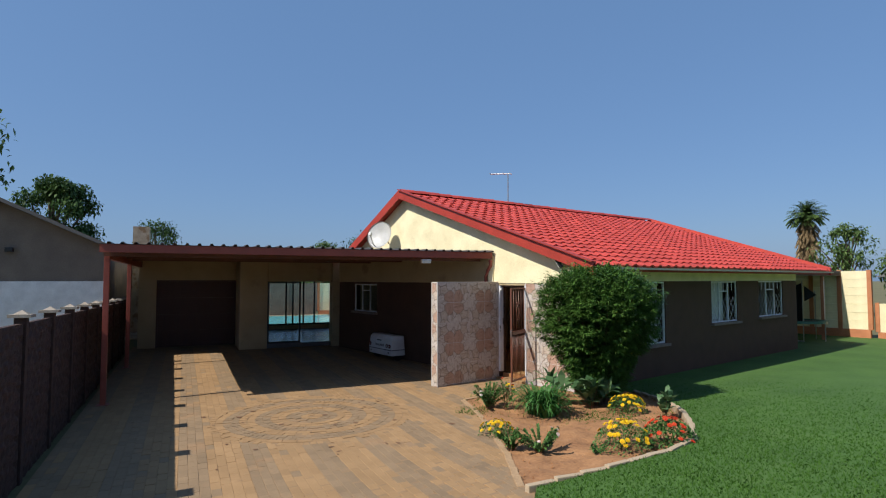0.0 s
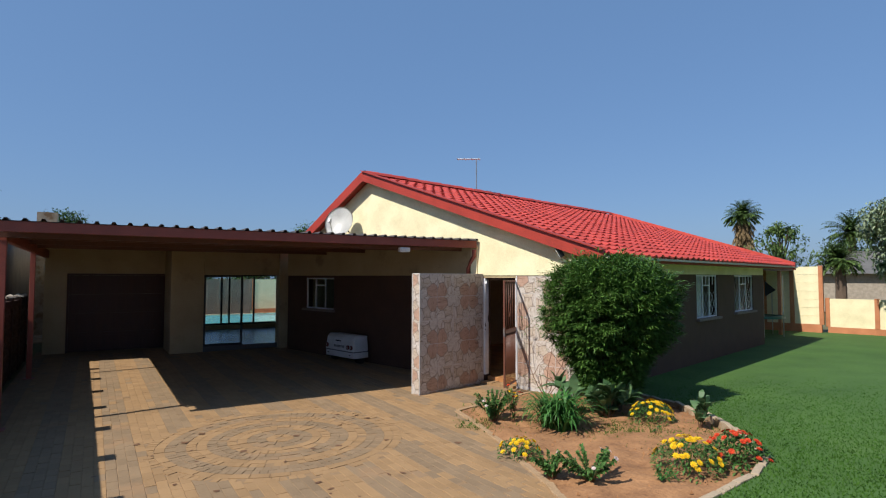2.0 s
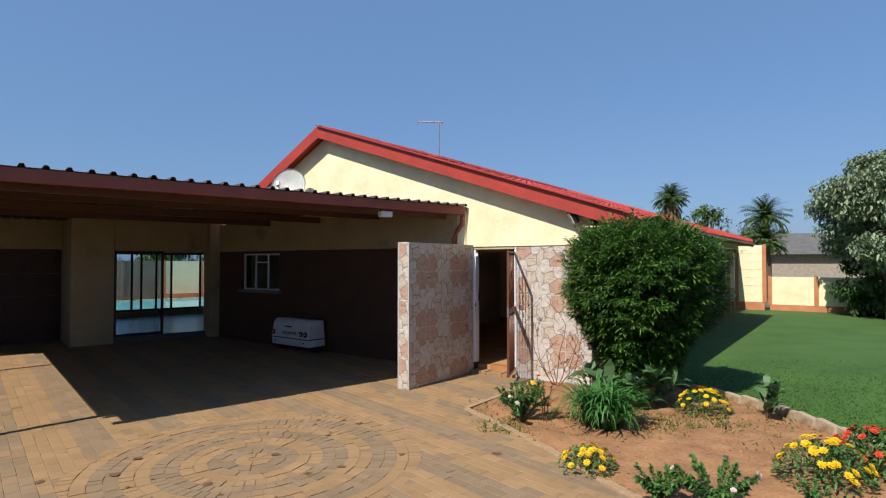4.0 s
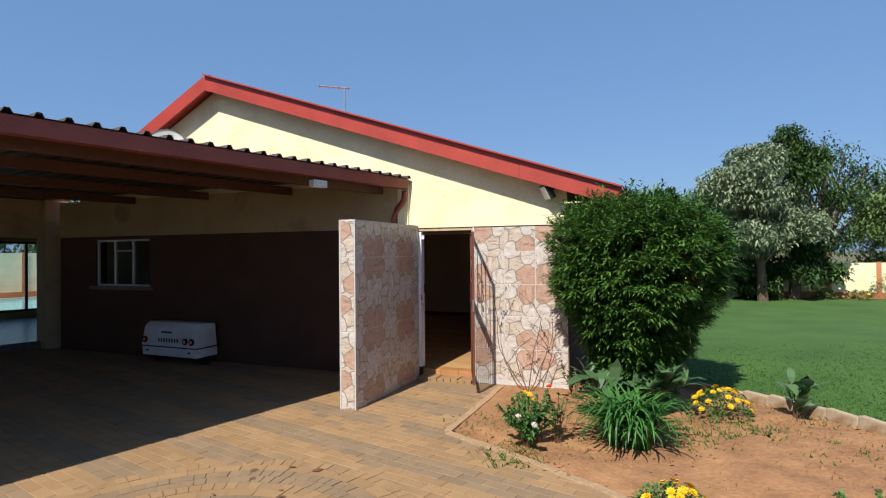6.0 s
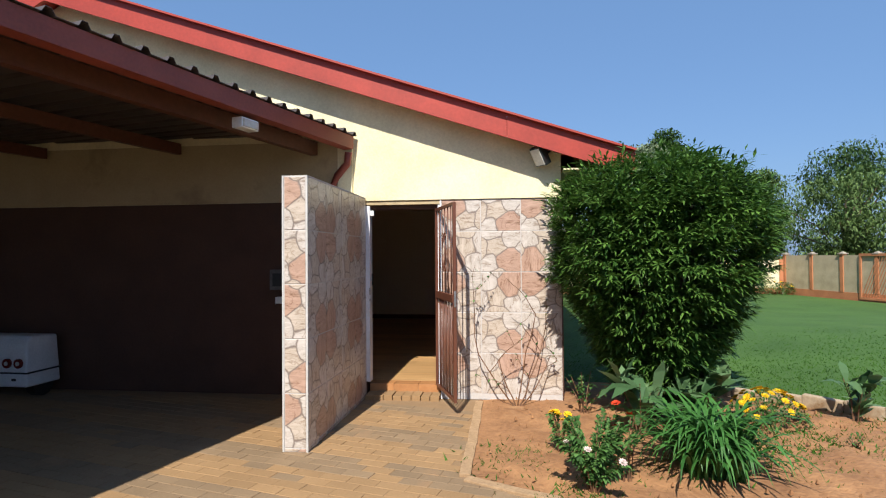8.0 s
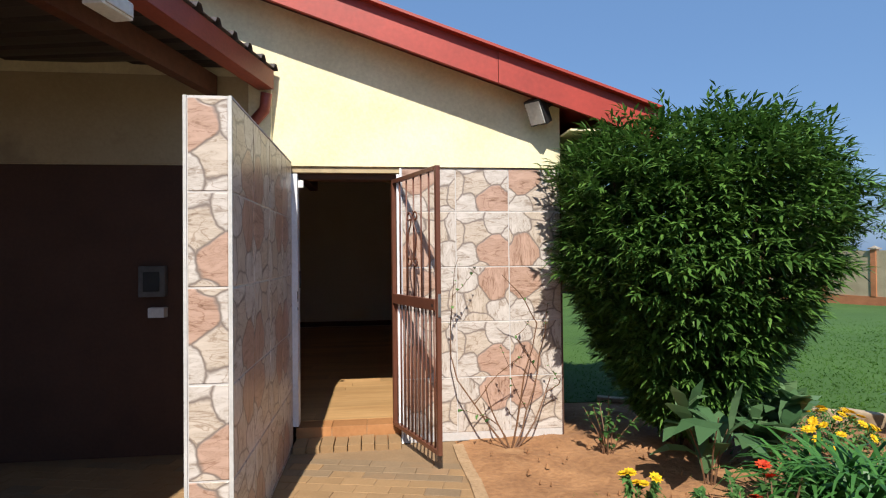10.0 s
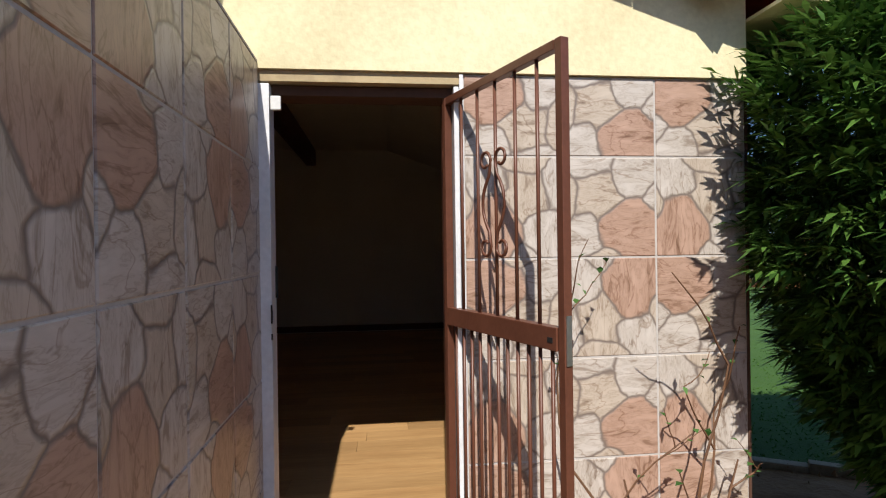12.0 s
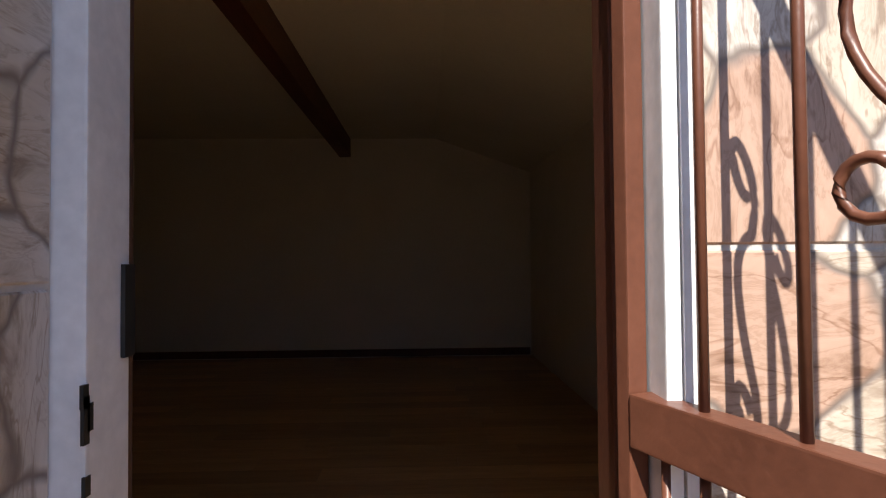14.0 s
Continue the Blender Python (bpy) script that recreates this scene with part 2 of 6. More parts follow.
CEILING = surface("ceiling_board", (0.72, 0.67, 0.57), (0.79, 0.74, 0.64), 0.8, 1.5, 30, 0.1)
BEAM_WOOD = surface("stained_beam", (0.09, 0.028, 0.014), (0.15, 0.05, 0.026), 0.5, 3, 20, 0.3, stretch=(8, 0.6, 8))
FLOOR_TILE = surface("grey_floor_tile", (0.10, 0.10, 0.105), (0.145, 0.145, 0.15), 0.25, 2, 30, 0.03)
WATER = surface("pool_water", (0.10, 0.50, 0.56), (0.16, 0.62, 0.68), 0.08, 2, 9, 0.2)
GRASS = leaf_mat("grass_blades", (0.038, 0.108, 0.011), (0.076, 0.172, 0.024), 0.7, 0.35)
LAWN = surface("lawn_green", (0.030, 0.082, 0.010), (0.060, 0.134, 0.019), 0.9, 0.9, 60, 0.8, depth=0.02, wear=(0.062, 0.125, 0.022), wear_at=0.58)
WILD = surface("rough_ground", (0.082, 0.082, 0.0328), (0.17, 0.15, 0.07), 0.95, 0.3, 8, 0.6)
BUSH = leaf_mat("bush_leaves", (0.022, 0.066, 0.012), (0.118, 0.235, 0.045), 0.45, 0.22)
BARK = surface("bark", (0.0738, 0.0492, 0.0328), (0.16, 0.11, 0.075), 0.9, 8, 50, 0.8, stretch=(1, 1, 0.3))
TWIG = surface("rose_stem", (0.107, 0.0533, 0.0287), (0.20, 0.10, 0.05), 0.7, 12, 60, 0.3)
AGA = leaf_mat("strap_leaves", (0.0246, 0.0943, 0.018), (0.085, 0.23, 0.055), 0.4, 0.25)
BROAD = leaf_mat("broad_leaves", (0.055, 0.125, 0.05), (0.15, 0.255, 0.115), 0.45, 0.25)
ROSE_LEAF = leaf_mat("rose_leaves", (0.0287, 0.082, 0.018), (0.12, 0.25, 0.065), 0.5, 0.25)
YELLOW_PETAL = leaf_mat("yellow_petals", (0.615, 0.344, 0.0082), (0.85, 0.58, 0.02), 0.7, 0.2)
RED_PETAL = leaf_mat("red_petals", (0.451, 0.0246, 0.00984), (0.72, 0.09, 0.03), 0.7, 0.2)
PINK_PETAL = leaf_mat("pale_petals", (0.574, 0.41, 0.369), (0.75, 0.65, 0.6), 0.7, 0.2)
TREE_DARK = leaf_mat("tree_dark", (0.0246, 0.059, 0.0164), (0.085, 0.155, 0.045), 0.6, 0.2)
TREE_MID = leaf_mat("tree_mid", (0.0451, 0.0902, 0.0246), (0.16, 0.24, 0.075), 0.6, 0.2)
TREE_GREY = leaf_mat("tree_silver", (0.12, 0.17, 0.095), (0.31, 0.38, 0.235), 0.6, 0.2)
PALM = leaf_mat("palm_fronds", (0.0287, 0.0615, 0.0164), (0.12, 0.19, 0.05), 0.5, 0.2)
DRY = leaf_mat("dry_fronds", (0.164, 0.115, 0.0574), (0.32, 0.23, 0.13), 0.8, 0.15)
TRIM = surface("tile_trim_plastic", (0.41, 0.402, 0.385), (0.58, 0.57, 0.55), 0.5, 5, 50, 0.05)
GREY_SILL = surface("brown_sill", (0.156, 0.115, 0.102), (0.26, 0.19, 0.17), 0.8, 8, 60, 0.3)
GUTTER = surface("cream_gutter", (0.508, 0.443, 0.312), (0.70, 0.62, 0.45), 0.6, 5, 40, 0.1, wear=(0.205, 0.156, 0.115), wear_at=0.62)
GREEN_PAD = surface("green_vinyl", (0.0246, 0.0984, 0.0574), (0.05, 0.16, 0.09), 0.5, 5, 40, 0.1)
NET = surface("black_net", (0.010, 0.010, 0.011), (0.02, 0.02, 0.02), 0.9, 5, 60, 0.1)
LAMP_GLASS = surface("lamp_glass", (0.451, 0.435, 0.394), (0.65, 0.63, 0.58), 0.15, 6, 40, 0.05)
TAIL_RED = surface("tail_lamp", (0.10, 0.01, 0.01), (0.16, 0.015, 0.012), 0.2, 6, 40, 0.02)

# ---- building helpers ----
from mathutils.geometry import tessellate_polygon


def box(bm, x0, x1, y0, y1, z0, z1, bevel=0.0):
    vs = [bm.verts.new((x, y, z)) for x in (x0, x1) for y in (y0, y1) for z in (z0, z1)]
    fs = [(0, 1, 3, 2), (4, 6, 7, 5), (0, 4, 5, 1), (2, 3, 7, 6), (0, 2, 6, 4), (1, 5, 7, 3)]
    faces = [bm.faces.new([vs[i] for i in f]) for f in fs]
    if bevel:
        es = {e for f in faces for e in f.edges}
        bmesh.ops.bevel(bm, geom=list(es), offset=bevel, segments=2, affect='EDGES', profile=0.7)
    return bm


def boxes(*rows, bevel=0.0):
    bm = bmesh.new()
    for r in rows:
        one = bmesh.new()
        box(one, *r, bevel=bevel)
        tmp = bpy.data.meshes.new("tmp")
        one.to_mesh(tmp)
        one.free()
        bm.from_mesh(tmp)
        bpy.data.meshes.remove(tmp)
    return bm


def tube(bm, pts, r, sides=8, r_end=None):
    """A tube along points, capped; r_end tapers it."""
    pts = [Vector(p) for p in pts]
    rings = []
    for k, p in enumerate(pts):
        d = (pts[min(k + 1, len(pts) - 1)] - pts[max(k - 1, 0)]).normalized()
        a = d.orthogonal().normalized() if abs(d.z) < 0.99 else Vector((1, 0, 0))
        if abs(d.z) < 0.99:
            a = d.cross(Vector((0, 0, 1))).normalized()
        b = d.cross(a)
        rr = r if r_end is None else r + (r_end - r) * k / max(1, len(pts) - 1)
        rings.append([bm.verts.new(p + rr * (math.cos(t) * a + math.sin(t) * b)) for t in (2 * math.pi * j / sides for j in range(sides))])
    for r0, r1 in zip(rings, rings[1:]):
        for j in range(sides):
            bm.faces.new((r0[j], r0[(j + 1) % sides], r1[(j + 1) % sides], r1[j]))
    bm.faces.new(rings[0][::-1])
    bm.faces.new(rings[-1])
    return bm


def prism(bm, outline, z0, z1):
    lo = [bm.verts.new((x, y, z0)) for x, y in outline]
    hi = [bm.verts.new((x, y, z1)) for x, y in outline]
    n = len(outline)
    for t in tessellate_polygon([[Vector((x, y, 0)) for x, y in outline]]):
        bm.faces.new([lo[i] for i in t])
        bm.faces.new([hi[i] for i in t])
    for k in range(n):
        bm.faces.new((lo[k], lo[(k + 1) % n], hi[(k + 1) % n], hi[k]))
    return bm


def mesh_of(name, bm, material, smooth=False):
    bmesh.ops.recalc_face_normals(bm, faces=bm.faces[:])
    me = bpy.data.meshes.new(name)
    bm.to_mesh(me)
    bm.free()
    me.materials.append(material)
    if smooth:
        me.shade_smooth()
    return me


def part(name, bm, material, parent=None, label="", m=None, smooth=False):
    me = bm if isinstance(bm, bpy.types.Mesh) else mesh_of(name, bm, material, smooth)
    ob = new(name, me)
    if parent:
        ob.parent = parent
    if m is not None:
        ob.matrix_basis = m
    if label:
        ob["label"] = label
    return ob


def thing(name, label, category, m=None, group="", kind=""):
    ob = new(name)
    ob.empty_display_size = 0.2
    if m is not None:
        ob.matrix_basis = m
    return tagged(ob, label, category, group, kind)


def solid(name, bm, material, label="", category="", m=None, kind="", group="", smooth=False):
    ob = part(name, bm, material, None, "", m, smooth)
    return tagged(ob, label, category, group, kind)


def stuff_mesh(name, verts, faces, material, parent=None, label="", category="", kind="stuff"):
    me = bpy.data.meshes.new(name)
    me.from_pydata(verts, [], faces)
    me.materials.append(material)
    ob = new(name, me)
    if parent:
        ob.parent = parent
    return tagged(ob, label, category, "", kind)


# the plot lies 13.7 degrees askew to the house: x across the drive towards the house, y along it towards the garage
LOT = pose(-10.97, 0.21, 0, 0, 0, 76.34)
LOT_INV = LOT.inverted()


def lot(a, b, z=0.0):
    return LOT @ Vector((a, b, z))


# ---- ground ----
bm = bmesh.new()
bmesh.ops.create_grid(bm, x_segments=8, y_segments=8, size=600)
solid("ground", bm, WILD, "dry rough ground reaching the horizon", "ground", pose(0, 0, -0.06), "structure")

FACADE_X, GABLE_Y, EAVE_X, RIDGE_X, RIDGE_Z, FAR_Y = -6.95, 7.85, -6.32, -12.58, 4.555, 19.85
SLOPE_R, SLOPE_L = 0.333, 0.53
BACK_Y = 24.65



def ease(a, b, x):
    t = min(1.0, max(0.0, (x - a) / (b - a)))
    return t * t * (3 - 2 * t)


def rise(x, y):
    """The plot climbs gently away from the front door towards the street."""
    return 0.25 * ease(-6.3, -1.5, x) * (1 - ease(9.0, 18.0, y))


def bank(x, y):
    """The lawn lies a little higher than the flower bed."""
    return 0.09 * ease(-6.6, -4.6, x) * (1 - ease(10.0, 18.0, y)) * ease(2.2, 4.6, y)


def slice_up(bm):
    for k in range(-17, 19):
        bmesh.ops.bisect_plane(bm, geom=bm.verts[:] + bm.edges[:] + bm.faces[:], plane_co=(k * 0.5, 0, 0), plane_no=(1, 0, 0))
    for k in range(-6, 34):
        bmesh.ops.bisect_plane(bm, geom=bm.verts[:] + bm.edges[:] + bm.faces[:], plane_co=(0, k * 0.6, 0), plane_no=(0, 1, 0))


# lawn
bed_outer = [(-6.95, 8.8), (-6.14, 8.74), (-5.49, 8.36), (-4.49, 7.35), (-3.94, 6.54), (-3.5, 5.75), (-3.45, 5.22), (-3.58, 4.12), (-3.8, 3.3)]
bed_inner = [(-4.1, 3.36), (-4.93, 4.03), (-6.37, 5.02), (-7.1, 5.42), (-7.66, 5.7), (-7.78, 5.95), (-7.78, 6.64), (-7.8, 7.8)]
lawn_edge = [(-6.95, 8.86)] + bed_outer[1:] + [(-3.1, 2.45), (-1.0, 0.6), (2.0, -1.3), (9.0, -3.2), (8.6, -1.0), (2.6, BACK_Y), (-9.0, BACK_Y), (-9.0, 18.9), (-6.95, 18.9)]
bm = bmesh.new()
prism(bm, lawn_edge, -0.05, 0.0)
slice_up(bm)
for v in bm.verts:
    v.co.z += rise(v.co.x, v.co.y) + (bank(v.co.x, v.co.y) if v.co.z > -0.01 else 0)
lawn = solid("lawn", bm, LAWN, "mown green lawn beside the house", "lawn", None, "structure")


def inside(poly, x, y):
    hit, j = False, len(poly) - 1
    for i in range(len(poly)):
        (x0, y0), (x1, y1) = poly[i], poly[j]
        if (y0 > y) != (y1 > y) and x < (x1 - x0) * (y - y0) / (y1 - y0) + x0:
            hit = not hit
        j = i
    return hit


rng = random.Random(4)
vs, fs = [], []
while len(fs) < 130000:
    y = -1.0 + 25.5 * rng.random() ** 1.5
    x = -6.9 + rng.random() * 11.5
    if not inside(lawn_edge, x, y) or rng.random() < max(ease(4.0, 13.0, y), ease(1.5, 4.6, x), 1 - ease(-1.0, 0.8, y)):
        continue
    g = rise(x, y) + bank(x, y)
    h, w, a = rng.uniform(0.014, 0.038) * max(0.35, 1 - 0.05 * max(0, y)), rng.uniform(0.004, 0.008) * (1 + 0.05 * max(0, y)), rng.random() * 6.283
    lx, ly = rng.uniform(-0.025, 0.025), rng.uniform(-0.025, 0.025)
    k = len(vs)
    vs += [(x - w * math.cos(a), y - w * math.sin(a), g - 0.004), (x + w * math.cos(a), y + w * math.sin(a), g - 0.004), (x + lx, y + ly, g + h)]
    fs.append((k, k + 1, k + 2))
stuff_mesh("grass", vs, fs, GRASS, None, "short green grass blades of the lawn", "grass")

# ---- driveway base ----
drive_outline = [(-20.4, 2.6), (-9.0, -0.2), (4.0, -3.4), (9.2, -3.4), (2.0, -1.3), (-1.0, 0.6), (-3.1, 2.45), (-3.8, 3.28)] + bed_inner + [(-7.8, 8.0), (-16.5, 8.1), (-19.0, 5.6)]
bm = bmesh.new()
prism(bm, drive_outline, -0.055, -0.0045)
slice_up(bm)
for v in bm.verts:
    v.co.z += rise(v.co.x, v.co.y)
driveway = solid("driveway", bm, JOINT_SAND, "paved driveway of tan and grey concrete pavers in stripes", "driveway", None, "structure")

# ---- house ----
house_wall = thing("house_walls", "cream plastered house walls above dark brown painted brick", "wall", kind="structure")


def roof_z(x):
    return RIDGE_Z - SLOPE_R * (x - RIDGE_X) if x > RIDGE_X else RIDGE_Z - SLOPE_L * (RIDGE_X - x)


def gable(bm, y0, y1, x0, x1, z_low, drop=0.12):
    pts = [(x0, z_low), (x1, z_low), (x1, roof_z(x1) - drop), (RIDGE_X, RIDGE_Z - drop), (x0, roof_z(x0) - drop)]
    a = [bm.verts.new((x, y0, z)) for x, z in pts]
    b = [bm.verts.new((x, y1, z)) for x, z in pts]
    bm.faces.new(a)
    bm.faces.new(b[::-1])
    for k in range(5):
        bm.faces.new((a[k], a[(k + 1) % 5], b[(k + 1) % 5], b[k]))
    return bm


bm = bmesh.new()
gable(bm, GABLE_Y - 0.015, GABLE_Y + 0.22, -16.4, FACADE_X, 2.09)
part("gable_wall", bm, YELLOW, house_wall)
bm = bmesh.new()
gable(bm, 18.65, 18.87, -16.4, FACADE_X - 0.222, 0.0)
part("far_gable_wall", bm, YELLOW, house_wall)
# overlay on the cream gable that paints in the shade below the carport roof
part("carport_wall_band", boxes((-16.4, -9.215, GABLE_Y - 0.020, GABLE_Y - 0.0155, 2.091, 2.74)), SHADED_CREAM, house_wall, "cream plastered band under the carport roof, darkened for shade")
# lower front wall with the doorway, the window under the carport
CW = (-15.45, -14.11, 1.20, 2.03)
part("front_wall_lower", boxes((-16.4, CW[0], GABLE_Y, GABLE_Y + 0.22, 0, 2.09), (CW[0], CW[1], GABLE_Y, GABLE_Y + 0.22, 0, CW[2]), (CW[0], CW[1], GABLE_Y, GABLE_Y + 0.22, CW[3], 2.09),
     (CW[1], -9.02, GABLE_Y, GABLE_Y + 0.22, 0, 2.09)), DARK_BROWN, house_wall)
part("front_wall_tiled_core", boxes((-8.20, FACADE_X - 0.002, GABLE_Y + 0.012, GABLE_Y + 0.22, -0.05, 2.088)), GROUT, house_wall)
# long side wall
WINDOWS = [(9.35, 11.17, 0.72, 2.12), (13.35, 14.80, 1.06, 2.12), (16.13, 17.82, 1.10, 2.12)]
rows, prev = [], GABLE_Y + 0.22
for y0, y1, z0, z1 in WINDOWS:
    rows += [(FACADE_X - 0.22, FACADE_X, prev, y0, -0.05, 2.13), (FACADE_X - 0.22, FACADE_X, y0, y1, -0.05, z0), (FACADE_X - 0.22, FACADE_X, y0, y1, z1, 2.13)]
    prev = y1
rows.append((FACADE_X - 0.22, FACADE_X, prev, 18.87, -0.05, 2.13))
part("side_wall_lower", boxes(*rows), DARK_BROWN, house_wall)
part("side_wall_upper", boxes((FACADE_X - 0.22, FACADE_X + 0.006, GABLE_Y + 0.22, 18.87, 2.13, 2.56)), YELLOW, house_wall)
part("rear_wall", boxes((-16.4, -16.18, GABLE_Y + 0.22, 18.65, 0, 2.6)), YELLOW, house_wall)
part("corner_edge", boxes((FACADE_X - 0.002, FACADE_X + 0.012, GABLE_Y + 0.0, GABLE_Y + 0.222, -0.05, 2.088)), DARK_BROWN, house_wall)

# roof: deck, boards, tiles
roof = thing("house_roof", "gabled roof of red painted concrete tiles", "roof", kind="structure")
Y0 = 7.57


def deck(bm, x_eave, z_eave, y0, y1, drop, thick):
    a = [(RIDGE_X, RIDGE_Z - drop), (x_eave, z_eave - drop), (x_eave, z_eave - drop - thick), (RIDGE_X, RIDGE_Z - drop - thick)]
    lo = [bm.verts.new((x, y0, z)) for x, z in a]
    hi = [bm.verts.new((x, y1, z)) for x, z in a]
    bm.faces.new(lo)
    bm.faces.new(hi[::-1])
    for k in range(4):
        bm.faces.new((lo[k], lo[(k + 1) % 4], hi[(k + 1) % 4], hi[k]))


X_LEFT = -16.45
bm = bmesh.new()
deck(bm, EAVE_X, roof_z(EAVE_X), Y0 + 0.03, FAR_Y - 0.03, 0.05, 0.05)
deck(bm, -15.5, roof_z(-15.5), Y0 + 0.03, GABLE_Y + 0.02, 0.05, 0.05)
deck(bm, X_LEFT, roof_z(X_LEFT), GABLE_Y + 0.021, FAR_Y - 0.03, 0.05, 0.05)
part("roof_deck", bm, RED_BOARD, roof)


def barge(x0, x1, y, thick, deep=0.24, up=0.045):
    bm = bmesh.new()
    a = [(x0, roof_z(x0) + up), (x1, roof_z(x1) + up), (x1, roof_z(x1) + up - deep), (x0, roof_z(x0) + up - deep)]
    lo = [bm.verts.new((x, y, z)) for x, z in a]
    hi = [bm.verts.new((x, y + thick, z)) for x, z in a]
    bm.faces.new(lo)
    bm.faces.new(hi[::-1])
    for k in range(4):
        bm.faces.new((lo[k], lo[(k + 1) % 4], hi[(k + 1) % 4], hi[k]))
    return bm


JOINT_X = -7.49
part("barge_board", barge(RIDGE_X + 0.001, JOINT_X - 0.004, Y0, 0.035), RED_BOARD, roof, "red painted barge board")
part("barge_board", barge(JOINT_X, EAVE_X + 0.05, Y0 - 0.003, 0.035), RED_BOARD, roof, "red painted barge board")
part("barge_board", barge(-15.5, RIDGE_X - 0.001, Y0, 0.035), RED_BOARD, roof, "red painted barge board")
part("barge_board", barge(RIDGE_X, EAVE_X + 0.05, FAR_Y - 0.10, 0.14, 0.24, 0.085), RED_TILE, roof)
part("barge_board", barge(X_LEFT, RIDGE_X - 0.002, FAR_Y - 0.035, 0.035), RED_BOARD, roof)
part("verge_flashing", boxes((-0.07, 0.07, 0, 1, 0, 0.02)), RED_BOARD, roof, "", Matrix.Translation((EAVE_X + 0.05, Y0 + 0.01, roof_z(EAVE_X + 0.05) + 0.035)) @ Matrix.Rotation(math.atan(SLOPE_R), 4, 'Y') @ pose(0, 0, 0, 0, 0, 90) @ Matrix.Diagonal((1, (EAVE_X + 0.05 - RIDGE_X) / math.cos(math.atan(SLOPE_R)), 1, 1)))
part("fascia_board", boxes((EAVE_X - 0.03, EAVE_X, Y0 + 0.036, FAR_Y - 0.036, roof_z(EAVE_X) - 0.15, roof_z(EAVE_X) - 0.055)), RED_BOARD, roof)
bm = boxes((EAVE_X + 0.004, EAVE_X + 0.115, Y0 + 0.04, FAR_Y, roof_z(EAVE_X) - 0.105, roof_z(EAVE_X) - 0.095), (EAVE_X + 0.004, EAVE_X + 0.014, Y0 + 0.04, FAR_Y, roof_z(EAVE_X) - 0.094, roof_z(EAVE_X) - 0.055),
           (EAVE_X + 0.105, EAVE_X + 0.115, Y0 + 0.04, FAR_Y, roof_z(EAVE_X) - 0.094, roof_z(EAVE_X) - 0.07))
part("gutter", bm, GUTTER, roof, "pale weathered eaves gutter")
part("soffit", boxes((FACADE_X + 0.008, EAVE_X - 0.032, Y0 + 0.04, FAR_Y - 0.04, 2.335, 2.35)), YELLOW, roof)

# room behind the front door
room = thing("front_room", "empty dark front room with plain walls", "room", kind="structure")
RX0, RX1, RY0, RY1, RZ = -12.2, -7.182, GABLE_Y + 0.225, 14.3, 0.12
part("back_wall", boxes((RX0, -8.4, RY1, RY1 + 0.11, 0, 2.9), (-8.4, RX1, RY1, RY1 + 0.11, 0, 2.46)), PLASTER_IN, room)
bm = bmesh.new()
v = [bm.verts.new((x, y, z)) for y in (RY1, RY1 + 0.11) for x, z in ((-8.4, 2.462), (RX1, 2.462), (-8.4, 2.9))]
for f in ((0, 1, 2), (5, 4, 3), (0, 3, 4, 1), (1, 4, 5, 2), (2, 5, 3, 0)):
    bm.faces.new([v[i] for i in f])
part("back_wall_top", bm, PLASTER_IN, room)
part("left_wall", boxes((RX0 - 0.11, RX0, RY0, RY1 + 0.11, 0, 2.9)), PLASTER_IN, room)
part("right_wall", boxes((RX1, RX1 + 0.010, RY0, RY1 + 0.11, 0, 2.46)), PLASTER_IN, room)
part("front_lining", boxes((RX0, -9.05, RY0 - 0.003, RY0, RZ, 2.9), (-8.18, RX1, RY0 - 0.003, RY0, RZ, 2.46), (-9.05, -8.18, RY0 - 0.003, RY0, 2.1, 2.8)), PLASTER_IN, room)
part("skirting", boxes((RX0, RX1 - 0.02, RY1 - 0.018, RY1 - 0.001, RZ, RZ + 0.09)), BEAM_WOOD, room)
bm = bmesh.new()
outline = [(RX0 - 0.1, 2.9), (-8.4, 2.9), (RX1 + 0.01, 2.46), (RX1 + 0.01, 2.49), (-8.4, 2.94), (RX0 - 0.1, 2.94)]
lo_v = [bm.verts.new((x, RY0 - 0.2, z)) for x, z in outline]
hi_v = [bm.verts.new((x, RY1 + 0.1, z)) for x, z in outline]
for q in ((0, 1, 4, 5), (1, 2, 3, 4)):
    bm.faces.new([lo_v[i] for i in q])
    bm.faces.new([hi_v[i] for i in q])
for k in range(6):
    bm.faces.new((lo_v[k], lo_v[(k + 1) % 6], hi_v[(k + 1) % 6], hi_v[k]))
solid("ceiling", bm, CEILING, "pale ceiling boards of the front room", "ceiling", None, "structure")
for x in (-9.55,):
    solid("ceiling_beam", boxes((x - 0.07, x + 0.07, RY0 + 0.002, RY1 - 0.002, 2.66, 2.897), bevel=0.006), BEAM_WOOD, "dark stained timber ceiling beam", "beam", None, "structure", "ceiling beams")

# doorway: threshold, frame
DOOR_L, DOOR_R = -9.0, -8.2
part("threshold_slab", boxes((DOOR_L + 0.002, DOOR_R - 0.002, 7.965, GABLE_Y + 0.28, -0.05, 0.098)), CONCRETE, house_wall)
# the lintel takes the shade-darkened cream too
part("lintel", boxes((-9.02, -8.2, GABLE_Y + 0.002, GABLE_Y + 0.22, 2.045, 2.088)), SHADED_CREAM, house_wall)
part("room_floor_slab", boxes((RX0, RX1, GABLE_Y + 0.285, RY1, 0.0, 0.10)), CONCRETE, room)
frame_ob = thing("door_frame", "white painted steel door frame, chipped near the lock", "door frame", kind="structure")
part("jamb", boxes((-9.012, -8.963, 7.8475, 7.95, 0.16, 2.035), bevel=0.004), WHITE, frame_ob)
